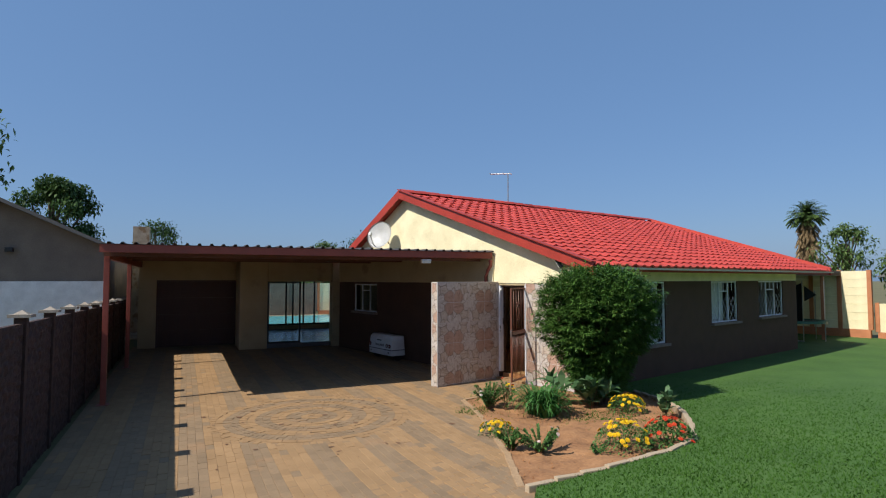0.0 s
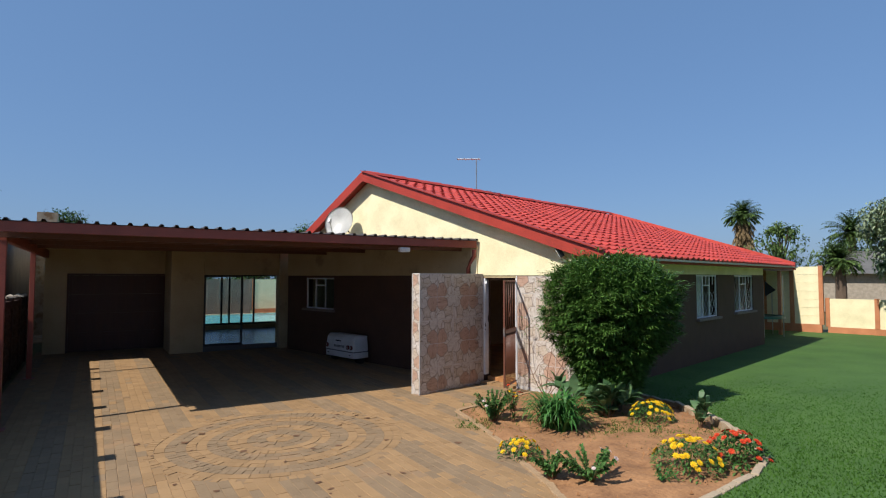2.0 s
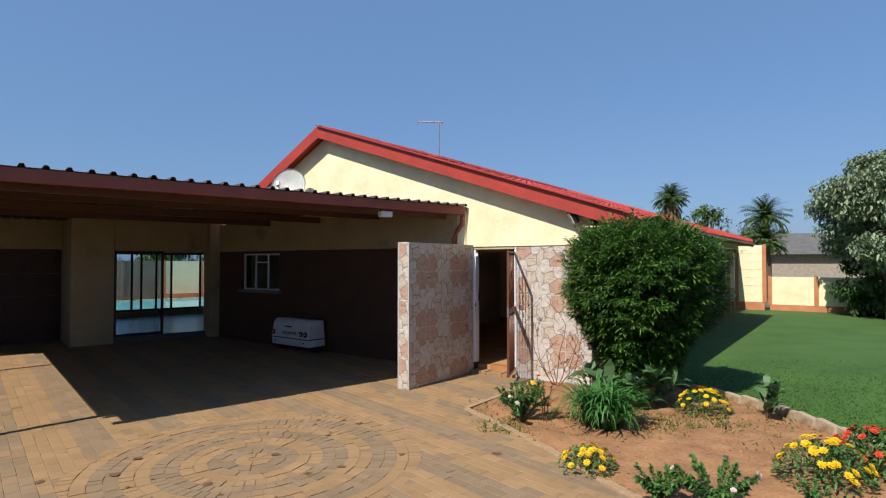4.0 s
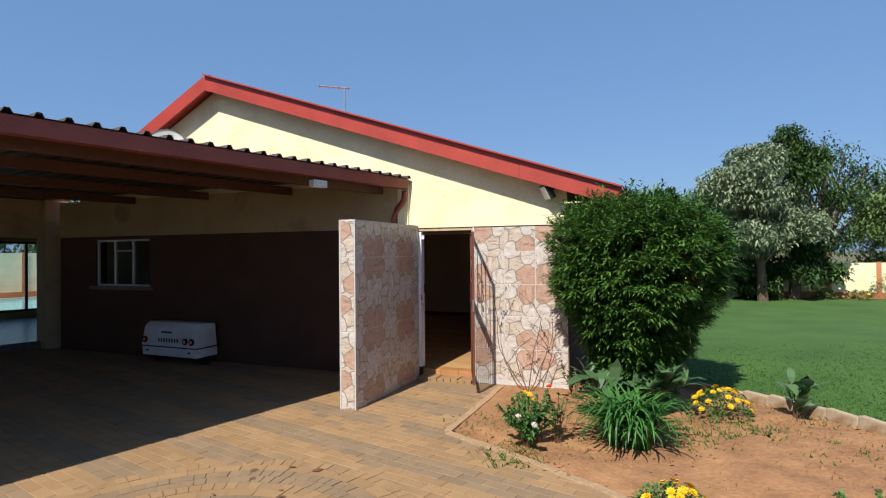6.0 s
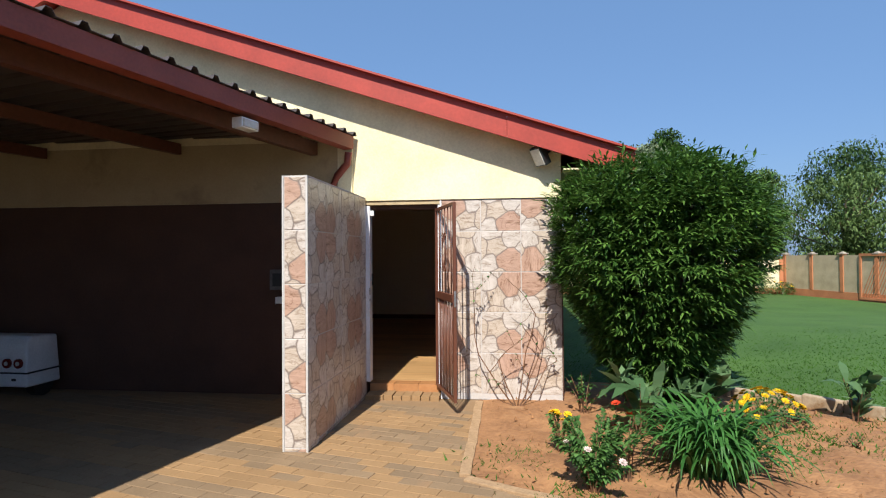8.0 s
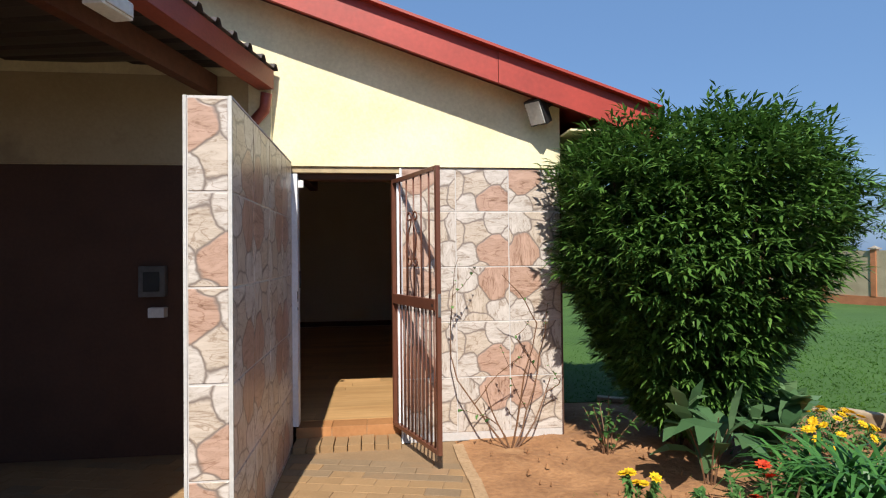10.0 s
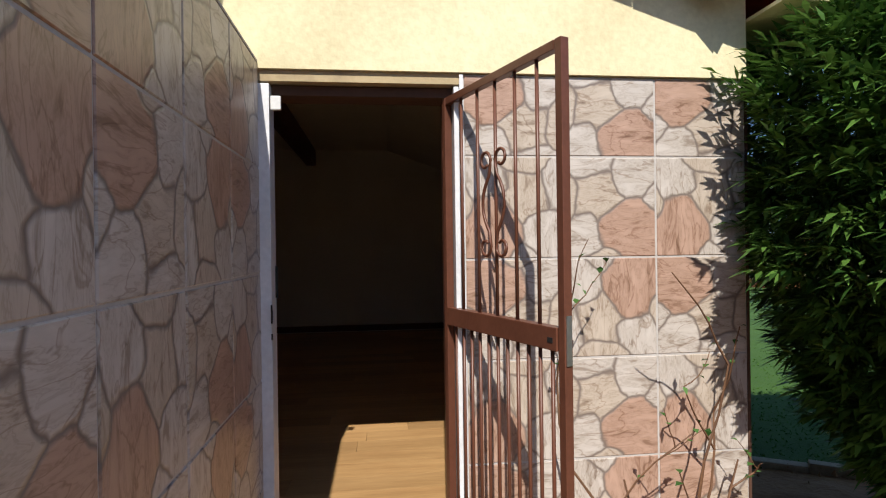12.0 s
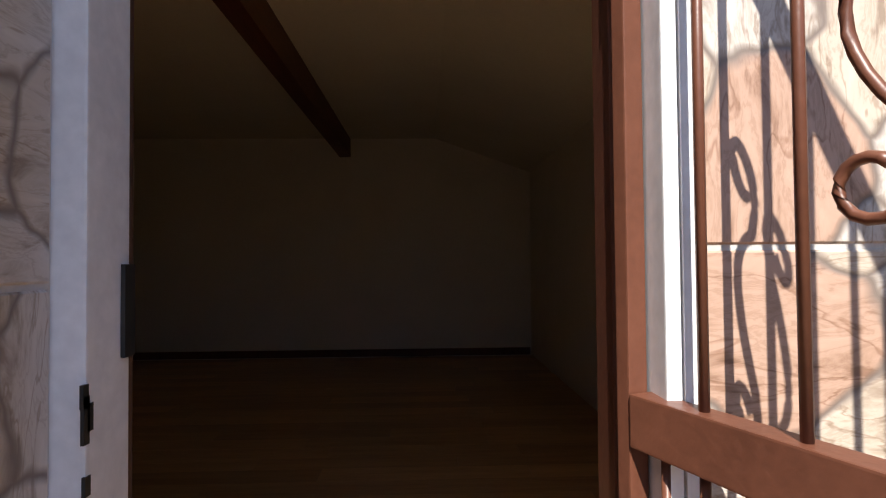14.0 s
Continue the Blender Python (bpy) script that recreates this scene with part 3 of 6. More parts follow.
part("jamb", boxes((-8.228, -8.207, 7.846, 7.95, 0.12, 2.035), bevel=0.004), WHITE, frame_ob)
part("reveal", boxes((-8.262, -8.207, 7.951, 8.03, 0.119, 2.0)), GATE_PAINT, frame_ob, "brown painted inner door post")
part("tile_trim", boxes((-8.205, -8.190, 7.842, 7.861, 0.0, 2.085)), WHITE, frame_ob, "thin white tile trim")
part("head", boxes((-8.962, -8.229, 7.90, 8.03, 2.001, 2.042), bevel=0.004), DARK_BROWN, frame_ob)
part("alarm_contact", boxes((-8.958, -8.918, 7.845, 7.865, 1.93, 1.985), bevel=0.004), WHITE_PLASTIC, frame_ob, "small white alarm contact")
part("strike_plate", boxes((-8.962, -8.956, 7.925, 7.952, 1.18, 1.31)), BLACK, frame_ob, "dark worn lock strike plate")
for yy, zz, hh in ((7.84, 1.13, 0.03), (7.842, 1.085, 0.06), (7.85, 1.10, 0.035), (7.845, 1.02, 0.025)):
    part("paint_chip", boxes((-8.9665, -8.9618, yy, yy + 0.012, zz, zz + hh)), BLACK, frame_ob, "chipped patch of bare dark steel")

# wing wall beside the door
wing = thing("wing_wall", "free-standing entrance wall clad in flagstone-print tiles", "wall", kind="structure")
WX0, WX1, WY = -9.205, -9.004, 6.125
part("core", boxes((WX0 + 0.004, WX1 - 0.004, WY + 0.004, GABLE_Y - 0.001, -0.05, 2.112)), GROUT, wing)
WING_LINES, WALL_LINES = [0.03, 0.447, 0.864, 1.283, 1.699], [0.06, 0.48, 0.905, 1.325, 1.75]
part("edge_trim", boxes((WX1 - 0.012, WX1 + 0.002, WY - 0.002, WY + 0.010, 0, 2.12)), TRIM, wing, "thin white tile trim")
part("edge_trim", boxes((WX0 - 0.002, WX0 + 0.012, WY - 0.002, WY + 0.010, 0, 2.12)), TRIM, wing, "thin white tile trim")
part("coping", boxes((WX0, WX1, WY + 0.012, GABLE_Y - 0.016, 2.113, 2.122)), GROUT, wing)


def slab(w, h, t=0.012):
    bm = boxes((-w / 2, w / 2, 0, t, -h / 2, h / 2))
    es = [e for e in bm.edges if all(abs(v.co.y) < 1e-6 for v in e.verts)]
    bmesh.ops.bevel(bm, geom=es, offset=0.003, segments=1, affect='EDGES')
    return bm


slab_cache = {}


def tile_at(w, h, m, parent, quarter=0):
    if quarter % 2 and abs(w - h) < 0.05:
        w, h = h, w
    elif quarter % 2:
        quarter += 1
    key = (round(w, 3), round(h, 3))
    if key not in slab_cache:
        slab_cache[key] = mesh_of("tile", slab(w - 0.008, h - 0.008), STONE_TILE)
    part("tile", slab_cache[key], None, parent, "", m @ Matrix.Rotation(quarter * math.pi / 2, 4, 'Y'))


TURN = ((0, 1), (3, 2))


def row_cuts(z0, z1, lines):
    zs = [z0] + [z for z in lines if z0 + 0.02 < z < z1 - 0.02] + [z1]
    return list(zip(zs, zs[1:]))


# the tiles of the entrance walls
for j, (z0, z1) in enumerate(row_cuts(0.0, 2.112, WING_LINES)):
    h, zc = z1 - z0, (z0 + z1) / 2
    tile_at(WX1 - WX0 - 0.026, h, Matrix.Translation(((WX0 + WX1) / 2, WY, zc)), wing, 2 * (j % 2))
    ys = [WY + 0.012, 6.56, 6.99, 7.42, 7.846]
    for i, (y0, y1) in enumerate(zip(ys, ys[1:])):
        tile_at(y1 - y0, h, Matrix.Translation((WX1, (y0 + y1) / 2, zc)) @ pose(0, 0, 0, 0, 0, 90), wing, TURN[(j + 1) % 2][i % 2])
        tile_at(y1 - y0, h, Matrix.Translation((WX0, (y0 + y1) / 2, zc)) @ pose(0, 0, 0, 0, 0, -90), wing, TURN[j % 2][i % 2])
cladding = thing("tiled_wall", "entrance wall beside the door clad in flagstone-print tiles", "wall", kind="structure")
for j, (z0, z1) in enumerate(row_cuts(0.06, 2.086, WALL_LINES[1:])):
    xs = [-8.188, -7.776, -7.362, -6.95]
    for i, (x0, x1) in enumerate(zip(xs, xs[1:])):
        tile_at(x1 - x0, z1 - z0, Matrix.Translation(((x0 + x1) / 2, GABLE_Y, (z0 + z1) / 2)), cladding, TURN[(j + 1) % 2][(i + 1) % 2])
part("tile_bedding", boxes((-8.188, -6.951, GABLE_Y + 0.0035, GABLE_Y + 0.0115, 0.0, 2.086)), GROUT, cladding)
# ---- carport ----
CP_Z = 2.80
carport = thing("carport_roof", "lean-to carport roof of ribbed steel sheets on red steel beams", "roof", kind="structure")


def lot_box(name, rows, material, parent, label="", bevel=0.0):
    return part(name, boxes(*rows, bevel=bevel), material, parent, label, LOT)


CPW = 7.78
lot_box("front_gutter", [(0.24, CPW, -0.02, 0.0, CP_Z - 0.165, CP_Z - 0.03), (0.24, CPW, 0.001, 0.10, CP_Z - 0.165, CP_Z - 0.155)], RED_STEEL, carport, "red painted box gutter")
lot_box("front_beam", [(0.26, CPW - 0.1, 0.36, 0.44, CP_Z - 0.22, CP_Z - 0.08)], BEAM_WOOD, carport)
lot_box("side_beam", [(0.26, 0.34, 0.46, 9.0, CP_Z - 0.26, CP_Z - 0.06)], RED_STEEL, carport)
for b in (1.9, 3.5, 5.1):
    lot_box("purlin", [(0.35, 7.80 - b * 0.243, b, b + 0.06, CP_Z - 0.16, CP_Z - 0.04)], BEAM_WOOD, carport)
# ribbed sheets
bm = bmesh.new()
prof, a = [], 0.22
while a < CPW - 0.02:
    prof += [(a, 0.0), (a + 0.118, 0.0), (a + 0.138, 0.036), (a + 0.172, 0.036), (a + 0.192, 0.0)]
    a += 0.2
for (a0, h0), (a1, h1) in zip(prof, prof[1:]):
    e0, e1 = (min(9.1, max(0.12, (7.93 - q) * 4.115)) for q in (a0, a1))
    q = [(a0, -0.04, CP_Z - 0.02 + h0), (a1, -0.04, CP_Z - 0.02 + h1), (a1, e1, CP_Z - 0.02 + h1 + 0.05), (a0, e0, CP_Z - 0.02 + h0 + 0.05)]
    v = [bm.verts.new(p) for p in q] + [bm.verts.new((p[0], p[1], p[2] - 0.004)) for p in q]
    for f in ((0, 1, 2, 3), (7, 6, 5, 4), (0, 4, 5, 1), (1, 5, 6, 2), (2, 6, 7, 3), (3, 7, 4, 0)):
        bm.faces.new([v[i] for i in f])
part("roof_sheets", bm, SHEET, carport, "ribbed steel roof sheets", LOT)
lot_box("back_sheet", [(3.5, 6.6, 7.3, 9.3, CP_Z + 0.075, CP_Z + 0.085)], SHEET, carport)
# extra strip beyond the roof edge, added to keep sun off the garage door
lot_box("edge_sheet", [(-0.12, 0.218, 6.6, 9.1, CP_Z + 0.02, CP_Z + 0.03)], SHEET, carport)
for b in (0.52, 5.0):
    post = solid("carport_post", boxes((-0.045, 0.045, -0.045, 0.045, 0, CP_Z - 0.24), (-0.1, 0.1, -0.1, 0.1, 0, 0.012), bevel=0.006), RED_STEEL, "red painted square steel carport post", "post", LOT @ pose(0.30, b, -0.004), "", "carport posts")
pipe = bmesh.new()
tube(pipe, [(-9.16, 7.74, 2.60), (-9.18, 7.76, 2.48), (-9.30, 7.79, 2.36), (-9.36, 7.79, 2.24), (-9.36, 7.79, 0.1)], 0.04, 10)
solid("downpipe", pipe, RED_STEEL, "red painted downpipe against the house wall", "downpipe", smooth=True)
corner_strip = solid("corner_flashing", boxes((-9.30, -9.14, 7.80, 7.834, 2.12, 2.70)), YELLOW, "cream plastered corner strip beside the downpipe", "wall trim", None, "structure")
lampm = LOT @ pose(6.2, 0.06, CP_Z - 0.245)
cl = thing("bulkhead_light", "white bulkhead light fixed under the carport gutter", "light", lampm)
part("body", boxes((-0.10, 0.10, -0.05, 0.05, -0.04, 0.045), bevel=0.012), WHITE_PLASTIC, cl)
part("lens", boxes((-0.085, 0.085, -0.062, -0.051, -0.03, 0.03), bevel=0.004), LAMP_GLASS, cl)

# ---- garage end ----
garage = thing("garage_wall", "cream plastered garage wall with a projecting pier, darkened for shade", "wall", kind="structure")
GB = 9.05
# garage front, piers and lintel in the cream darkened to stand for shade
lot_box("wall_panel", [(0.25, 0.75, GB, GB + 0.22, 0, 2.9), (3.2, 3.5, GB, GB + 0.22, 0, 2.9), (0.75, 3.2, GB, GB + 0.22, 2.14, 2.9)], SHADED_CREAM, garage)
lot_box("pier", [(3.12, 3.94, 7.5, GB - 0.003, -0.05, 2.80)], SHADED_CREAM, garage)
lot_box("pier", [(5.96, 6.36, 7.28, 7.7, -0.05, 2.80)], SHADED_CREAM, garage)
lot_box("lintel", [(3.942, 5.958, 7.42, 7.64, 2.10, 2.80)], SHADED_CREAM, garage)
gdoor = thing("garage_door", "closed dark red-brown garage door with raised panels", "garage door", LOT, kind="structure")
part("door_frame", boxes((0.752, 0.80, GB + 0.06, GB + 0.14, 0, 2.138), (3.15, 3.198, GB + 0.06, GB + 0.14, 0, 2.138), (0.80, 3.15, GB + 0.06, GB + 0.14, 2.09, 2.138)), GARAGE_DOOR, gdoor)
for k in range(4):
    part("door_section", boxes((0.802, 3.148, GB + 0.10, GB + 0.13, 0.01 + k * 0.52, 0.01 + k * 0.52 + 0.518)), GARAGE_DOOR, gdoor)
    for j in range(4):
        part("raised_panel", boxes((0.87 + j * 0.575, 1.34 + j * 0.575, GB + 0.085, GB + 0.0995, 0.09 + k * 0.52, 0.45 + k * 0.52), bevel=0.006), GARAGE_DOOR, gdoor)
lot_box("garage_side", [(0.25, 0.47, GB + 0.222, 15, 0, 2.9), (3.28, 3.5, GB + 0.222, 12.6, 0, 2.9), (0.25, 3.5, 15, 15.2, 0, 2.9)], YELLOW, garage)
lot_box("garage_lid", [(0.2, 3.55, GB - 0.02, 15.2, 2.905, 2.96)], GREY_ROOF, garage)

# sunroom between garage and house
sun_room = thing("sunroom", "tiled sunroom with glazed doors on both sides", "room", kind="structure")
lot_box("sunroom_floor", [(3.52, 9.0, 7.52, 12.6, -0.03, 0.14)], FLOOR_TILE, sun_room)
# sunroom lid, sides, sill and head share that shade-darkened cream
lot_box("sunroom_lid", [(3.52, 9.0, 7.66, 12.9, 2.60, 2.68)], SHADED_CREAM, sun_room)
lot_box("sunroom_side", [(8.9, 9.0, 8.4, 12.6, -0.03, 2.6), (6.37, 8.9, 7.5, 7.6, -0.03, 2.6)], SHADED_CREAM, sun_room)
lot_box("far_sill", [(3.52, 9.0, 12.6, 12.75, -0.03, 0.30)], SHADED_CREAM, sun_room)
lot_box("far_head", [(3.52, 9.0, 12.6, 12.75, 2.14, 2.6)], SHADED_CREAM, sun_room)


def glazed(name, a0, a1, b, z0, z1, mullions, label, parent=None):
    g = thing(name, label, "glazed door", LOT, kind="structure")
    part("frame", boxes((a0, a1, b - 0.03, b + 0.03, z0, z0 + 0.06), (a0, a1, b - 0.03, b + 0.03, z1 - 0.06, z1), (a0, a0 + 0.05, b - 0.03, b + 0.03, z0 + 0.06, z1 - 0.06), (a1 - 0.05, a1, b - 0.03, b + 0.03, z0 + 0.06, z1 - 0.06)), BLACK, g)
    xs = [a0 + 0.05] + mullions + [a1 - 0.05]
    for mlt in mullions:
        part("mullion", boxes((mlt - 0.03, mlt + 0.03, b - 0.025, b + 0.025, z0 + 0.06, z1 - 0.06)), BLACK, g)
    for p, q in zip(xs, xs[1:]):
        pane = part("pane", boxes((p + 0.031, q - 0.031, b - 0.003, b + 0.003, z0 + 0.06, z1 - 0.06)), GLASS, g)
        pane.visible_shadow = False
    return g


glazed("sliding_door", 3.945, 4.98, 7.54, 0.14, 2.098, [], "white framed sliding glass door, half open")
glazed("patio_door", 3.55, 8.9, 12.67, 0.301, 2.138, [4.5, 5.35, 5.62, 6.05, 6.5, 7.4], "dark framed patio glazing facing the pool")
bm = boxes((4.6, 14, 14.4, 22.6, -0.03, 0.02))
solid("pool_deck", boxes((-2, 22, 12.76, 24.0, -0.055, -0.02)), CONCRETE, "pale concrete paving round the pool", "paving", LOT, "structure")
solid("pool", bm, WATER, "turquoise swimming pool water", "pool", LOT, "structure")
solid("pool_coping", boxes((4.2, 14.4, 14.0, 14.39, -0.03, 0.05), (4.2, 14.4, 22.61, 23.0, -0.03, 0.05), (4.2, 4.59, 14.391, 22.609, -0.03, 0.05)), CONCRETE, "pale concrete pool coping", "coping", LOT, "structure")


def garden_wall(name, p0, p1, height, post_gap, label, panel_mat, post_mat, plinth=0.22, cap=None, thick=0.1, planks=0):
    """A plain garden wall with posts and a plinth, along p0 to p1."""
    p0, p1 = Vector((*p0, 0)), Vector((*p1, 0))
    d = p1 - p0
    ln = d.length
    m = Matrix.Translation(p0) @ Matrix.Rotation(math.atan2(d.y, d.x), 4, 'Z')
    w = thing(name, label, "wall", m, kind="structure")
    n = max(1, round(ln / post_gap))
    g = ln / n
    if plinth:
        part("plinth", boxes((0, ln, -thick / 2 - 0.02, thick / 2 + 0.02, -0.05, plinth)), post_mat, w, "terracotta painted plinth")
    panel = mesh_of("panel", boxes((0.072, g - 0.072, -thick / 2, thick / 2, plinth + 0.001 if plinth else -0.05, height)), panel_mat)
    pst = mesh_of("post", boxes((-0.07, 0.07, -thick / 2 - 0.03, thick / 2 + 0.03, plinth + 0.001 if plinth else -0.05, height + 0.03), bevel=0.008), post_mat)
    cp = None
    if cap:
        cb = boxes((-0.11, 0.11, -0.11, 0.11, 0, 0.04))
        top = [cb.verts.new(p) for p in ((-0.08, -0.08, 0.041), (0.08, -0.08, 0.041), (0.08, 0.08, 0.041), (-0.08, 0.08, 0.041), (0, 0, 0.10))]
        for f in ((0, 1, 4), (1, 2, 4), (2, 3, 4), (3, 0, 4), (3, 2, 1, 0)):
            cb.faces.new([top[i] for i in f])
        cp = mesh_of("cap", cb, cap)
    for k in range(n + 1):
        if k < n and planks:
            dz = (height - plinth - 0.002) / planks
            board = mesh_of("plank", boxes((0.072, g - 0.072, -thick / 2, thick / 2, 0.0, dz - 0.003), bevel=0.012), panel_mat)
            for j in range(planks):
                part("plank", board, None, w, "", Matrix.Translation((k * g, (0.006 if j % 2 else 0), plinth + 0.002 + j * dz)))
        elif k < n:
            part("panel", panel, None, w, "", Matrix.Translation((k * g, 0, 0)))
        p = part("post", pst, None, w, "", Matrix.Translation((k * g, 0, 0)))
        if cp:
            part("cap", cp, None, w, "", Matrix.Translation((k * g, 0, height + 0.031)))
    return w


garden_wall("pool_wall", lot(-3, 24.1)[:2], lot(9.0, 24.1)[:2], 1.9, 1.8, "grey-buff precast wall behind the pool", NEIGHBOUR, NEIGHBOUR)
garden_wall("pool_wall_end", lot(9.15, 24.1)[:2], lot(22, 24.1)[:2], 1.9, 1.8, "cream garden wall with terracotta posts behind the pool", YELLOW, ORANGE)

# ---- boundary wall along the drive: stacked precast panels between posts ----
bwall = thing("boundary_wall", "dark brown precast boundary wall with pale pyramid post caps", "wall", LOT @ pose(-0.10, 0, 0, -0.97), kind="structure")
GAP, WALL_H = 1.46, 1.65
panel_bm = bmesh.new()
rb = random.Random(7)
pv = []
cols, rws = 28, 7
for side in (0.03, -0.03):
    grid = [[panel_bm.verts.new((side + (rb.uniform(-0.016, 0.016) if 0 < i < cols and 0 < j < rws else 0), 0.062 + (GAP - 0.124) * i / cols, 0.266 * j / rws)) for j in range(rws + 1)] for i in range(cols + 1)]
    for i in range(cols):
        for j in range(rws):
            panel_bm.faces.new((grid[i][j], grid[i + 1][j], grid[i + 1][j + 1], grid[i][j + 1]))
    pv.append(grid)
for i in range(cols):
    for j in (0, rws):
        panel_bm.faces.new((pv[0][i][j], pv[0][i + 1][j], pv[1][i + 1][j], pv[1][i][j]))
panel_me = mesh_of("panel", panel_bm, WALL_PANEL)
post_me = mesh_of("post", boxes((-0.06, 0.06, -0.06, 0.06, -0.3, WALL_H + 0.05), bevel=0.008), WALL_PANEL)
cb = boxes((-0.11, 0.11, -0.11, 0.11, 0, 0.035))
top = [cb.verts.new(p) for p in ((-0.075, -0.075, 0.036), (0.075, -0.075, 0.036), (0.075, 0.075, 0.036), (-0.075, 0.075, 0.036), (0, 0, 0.085))]
for f in ((0, 1, 4), (1, 2, 4), (2, 3, 4), (3, 0, 4), (3, 2, 1, 0)):
    cb.faces.new([top[i] for i in f])
cap_me = mesh_of("cap", cb, CAP)
for k in range(-10, 7):
    b = -0.35 + GAP * k
    part("post", post_me, None, bwall, "", pose(0, b, 0))
    part("cap", cap_me, None, bwall, "pale concrete pyramid cap", pose(0, b, WALL_H + 0.051))
    if k < 6:
        for j in range(-1, 6):
            part("panel", panel_me, None, bwall, "", pose(0, b, 0.268 * j + 0.03))

# ---- neighbour behind the boundary wall ----
nb = thing("neighbour_house", "taupe plastered neighbouring house with a dark gable roof", "house", LOT @ pose(-0.42, 7.0, 0))
bm = bmesh.new()
pts = [(-4.9, 0), (0, 0), (0, 3.05), (-2.45, 4.20), (-4.9, 3.05)]
lo_v = [bm.verts.new((x, 0, z)) for x, z in pts]
hi_v = [bm.verts.new((x, 9, z)) for x, z in pts]
bm.faces.new(lo_v)
bm.faces.new(hi_v[::-1])
for k in range(5):
    bm.faces.new((lo_v[k], lo_v[(k + 1) % 5], hi_v[(k + 1) % 5], hi_v[k]))
part("wall", bm, NEIGHBOUR, nb)
bm = bmesh.new()
for s in (-1, 1):
    v = [bm.verts.new((-2.45 + s * t, y, 4.21 - abs(t) * 0.47 + dz)) for dz in (0.0, 0.10) for t, y in ((0, -0.35), (2.7 if s < 0 else 2.52, -0.35), (2.7 if s < 0 else 2.52, 9.3), (0, 9.3))]
    for f in ((0, 1, 2, 3), (7, 6, 5, 4), (0, 4, 5, 1), (1, 5, 6, 2), (2, 6, 7, 3), (3, 7, 4, 0)):
        bm.faces.new([v[i] for i in f])
part("roof", bm, GREY_ROOF, nb)
part("wall_band", boxes((-4.85, -0.02, -0.04, -0.001, 0.0, 2.12)), WHITE_PLASTIC, nb, "white painted lower wall band")
part("wall_lamp", boxes((-2.25, -2.08, -0.16, -0.001, 2.88, 3.0), bevel=0.02), BLACK, nb, "small black wall lamp")

# ---- front gate ----
gate = thing("security_gate", "open brown steel security gate with scroll ornament", "gate", Matrix.Translation((-8.250, 7.910, 0.0)) @ Matrix.Rotation(math.atan2(-0.706, 0.263), 4, 'Z'))
GL, GB0, GT, GM = 0.752, 0.125, 2.0, 1.092
part("hinge_stile", boxes((-0.013, 0.013, -0.016, 0.016, GB0, GT), bevel=0.003), GATE_PAINT, gate)
part("lock_stile", boxes((GL - 0.015, GL + 0.015, -0.015, 0.015, GB0, GT), bevel=0.003), GATE_PAINT, gate)
part("top_rail", boxes((0.017, GL - 0.019, -0.015, 0.015, GT - 0.03, GT), bevel=0.003), GATE_PAINT, gate)
part("bottom_rail", boxes((0.017, GL - 0.019, -0.015, 0.015, GB0, GB0 + 0.03), bevel=0.003), GATE_PAINT, gate)
part("lock_rail", boxes((0.017, GL - 0.019, -0.02, 0.02, GM - 0.036, GM + 0.036), bevel=0.003), GATE_PAINT, gate)
for k in range(1, 6):
    bm = bmesh.new()
    tube(bm, [(GL * k / 6, 0, GM + 0.036), (GL * k / 6, 0, GT - 0.03)], 0.0065, 8)
    part("bar", bm, GATE_PAINT, gate, smooth=True)
for k in range(1, 12):
    bm = bmesh.new()
    tube(bm, [(GL * k / 12, 0, GB0 + 0.03), (GL * k / 12, 0, GM - 0.036)], 0.0065, 8)
    part("bar", bm, GATE_PAINT, gate, smooth=True)


def spiral(cx, cz, r, a0, a1, n=14, y=0.0, shrink=0.45):
    return [(cx + r * (1 - shrink * k / n) * math.cos(a0 + (a1 - a0) * k / n), y, cz + r * (1 - shrink * k / n) * math.sin(a0 + (a1 - a0) * k / n)) for k in range(n + 1)]


SX = GL * 3 / 6
for s in (-1, 1):
    pts = []
    zt, zb, r = 1.69, 1.375, 0.038
    top = spiral(0.052, zt, r, math.pi * 1.15, -math.pi * 0.75)[::-1]
    body = [(0.004 + 0.068 * math.sin(math.pi * q) ** 0.8, 0, zt - 0.035 - (zt - zb - 0.07) * q) for q in [k / 12 for k in range(1, 12)]]
    low = spiral(0.054, zb, r, math.pi * 0.85, math.pi * 2.75)
    pts = [(SX + s * x, -0.012, z) for x, y, z in top + body + low]
    bm = bmesh.new()
    tube(bm, pts, 0.006, 7)
    part("scroll", bm, GATE_PAINT, gate, "curled wrought steel scroll", smooth=True)
lockp = part("lock_plate", boxes((GL + 0.0155, GL + 0.019, -0.010, 0.010, GM - 0.075, GM + 0.075)), STEEL, gate, "worn steel lock face plate")
part("keyhole", boxes((GL - 0.062, GL - 0.036, -0.0215, -0.0201, GM - 0.012, GM + 0.004)), BLACK, gate, "dark keyhole slot")
for z in (0.4, 1.7):
    bm = bmesh.new()
    tube(bm, [(-0.026, 0, z), (-0.026, 0, z + 0.09)], 0.010, 8)
    part("hinge", bm, GATE_PAINT, gate, smooth=True)

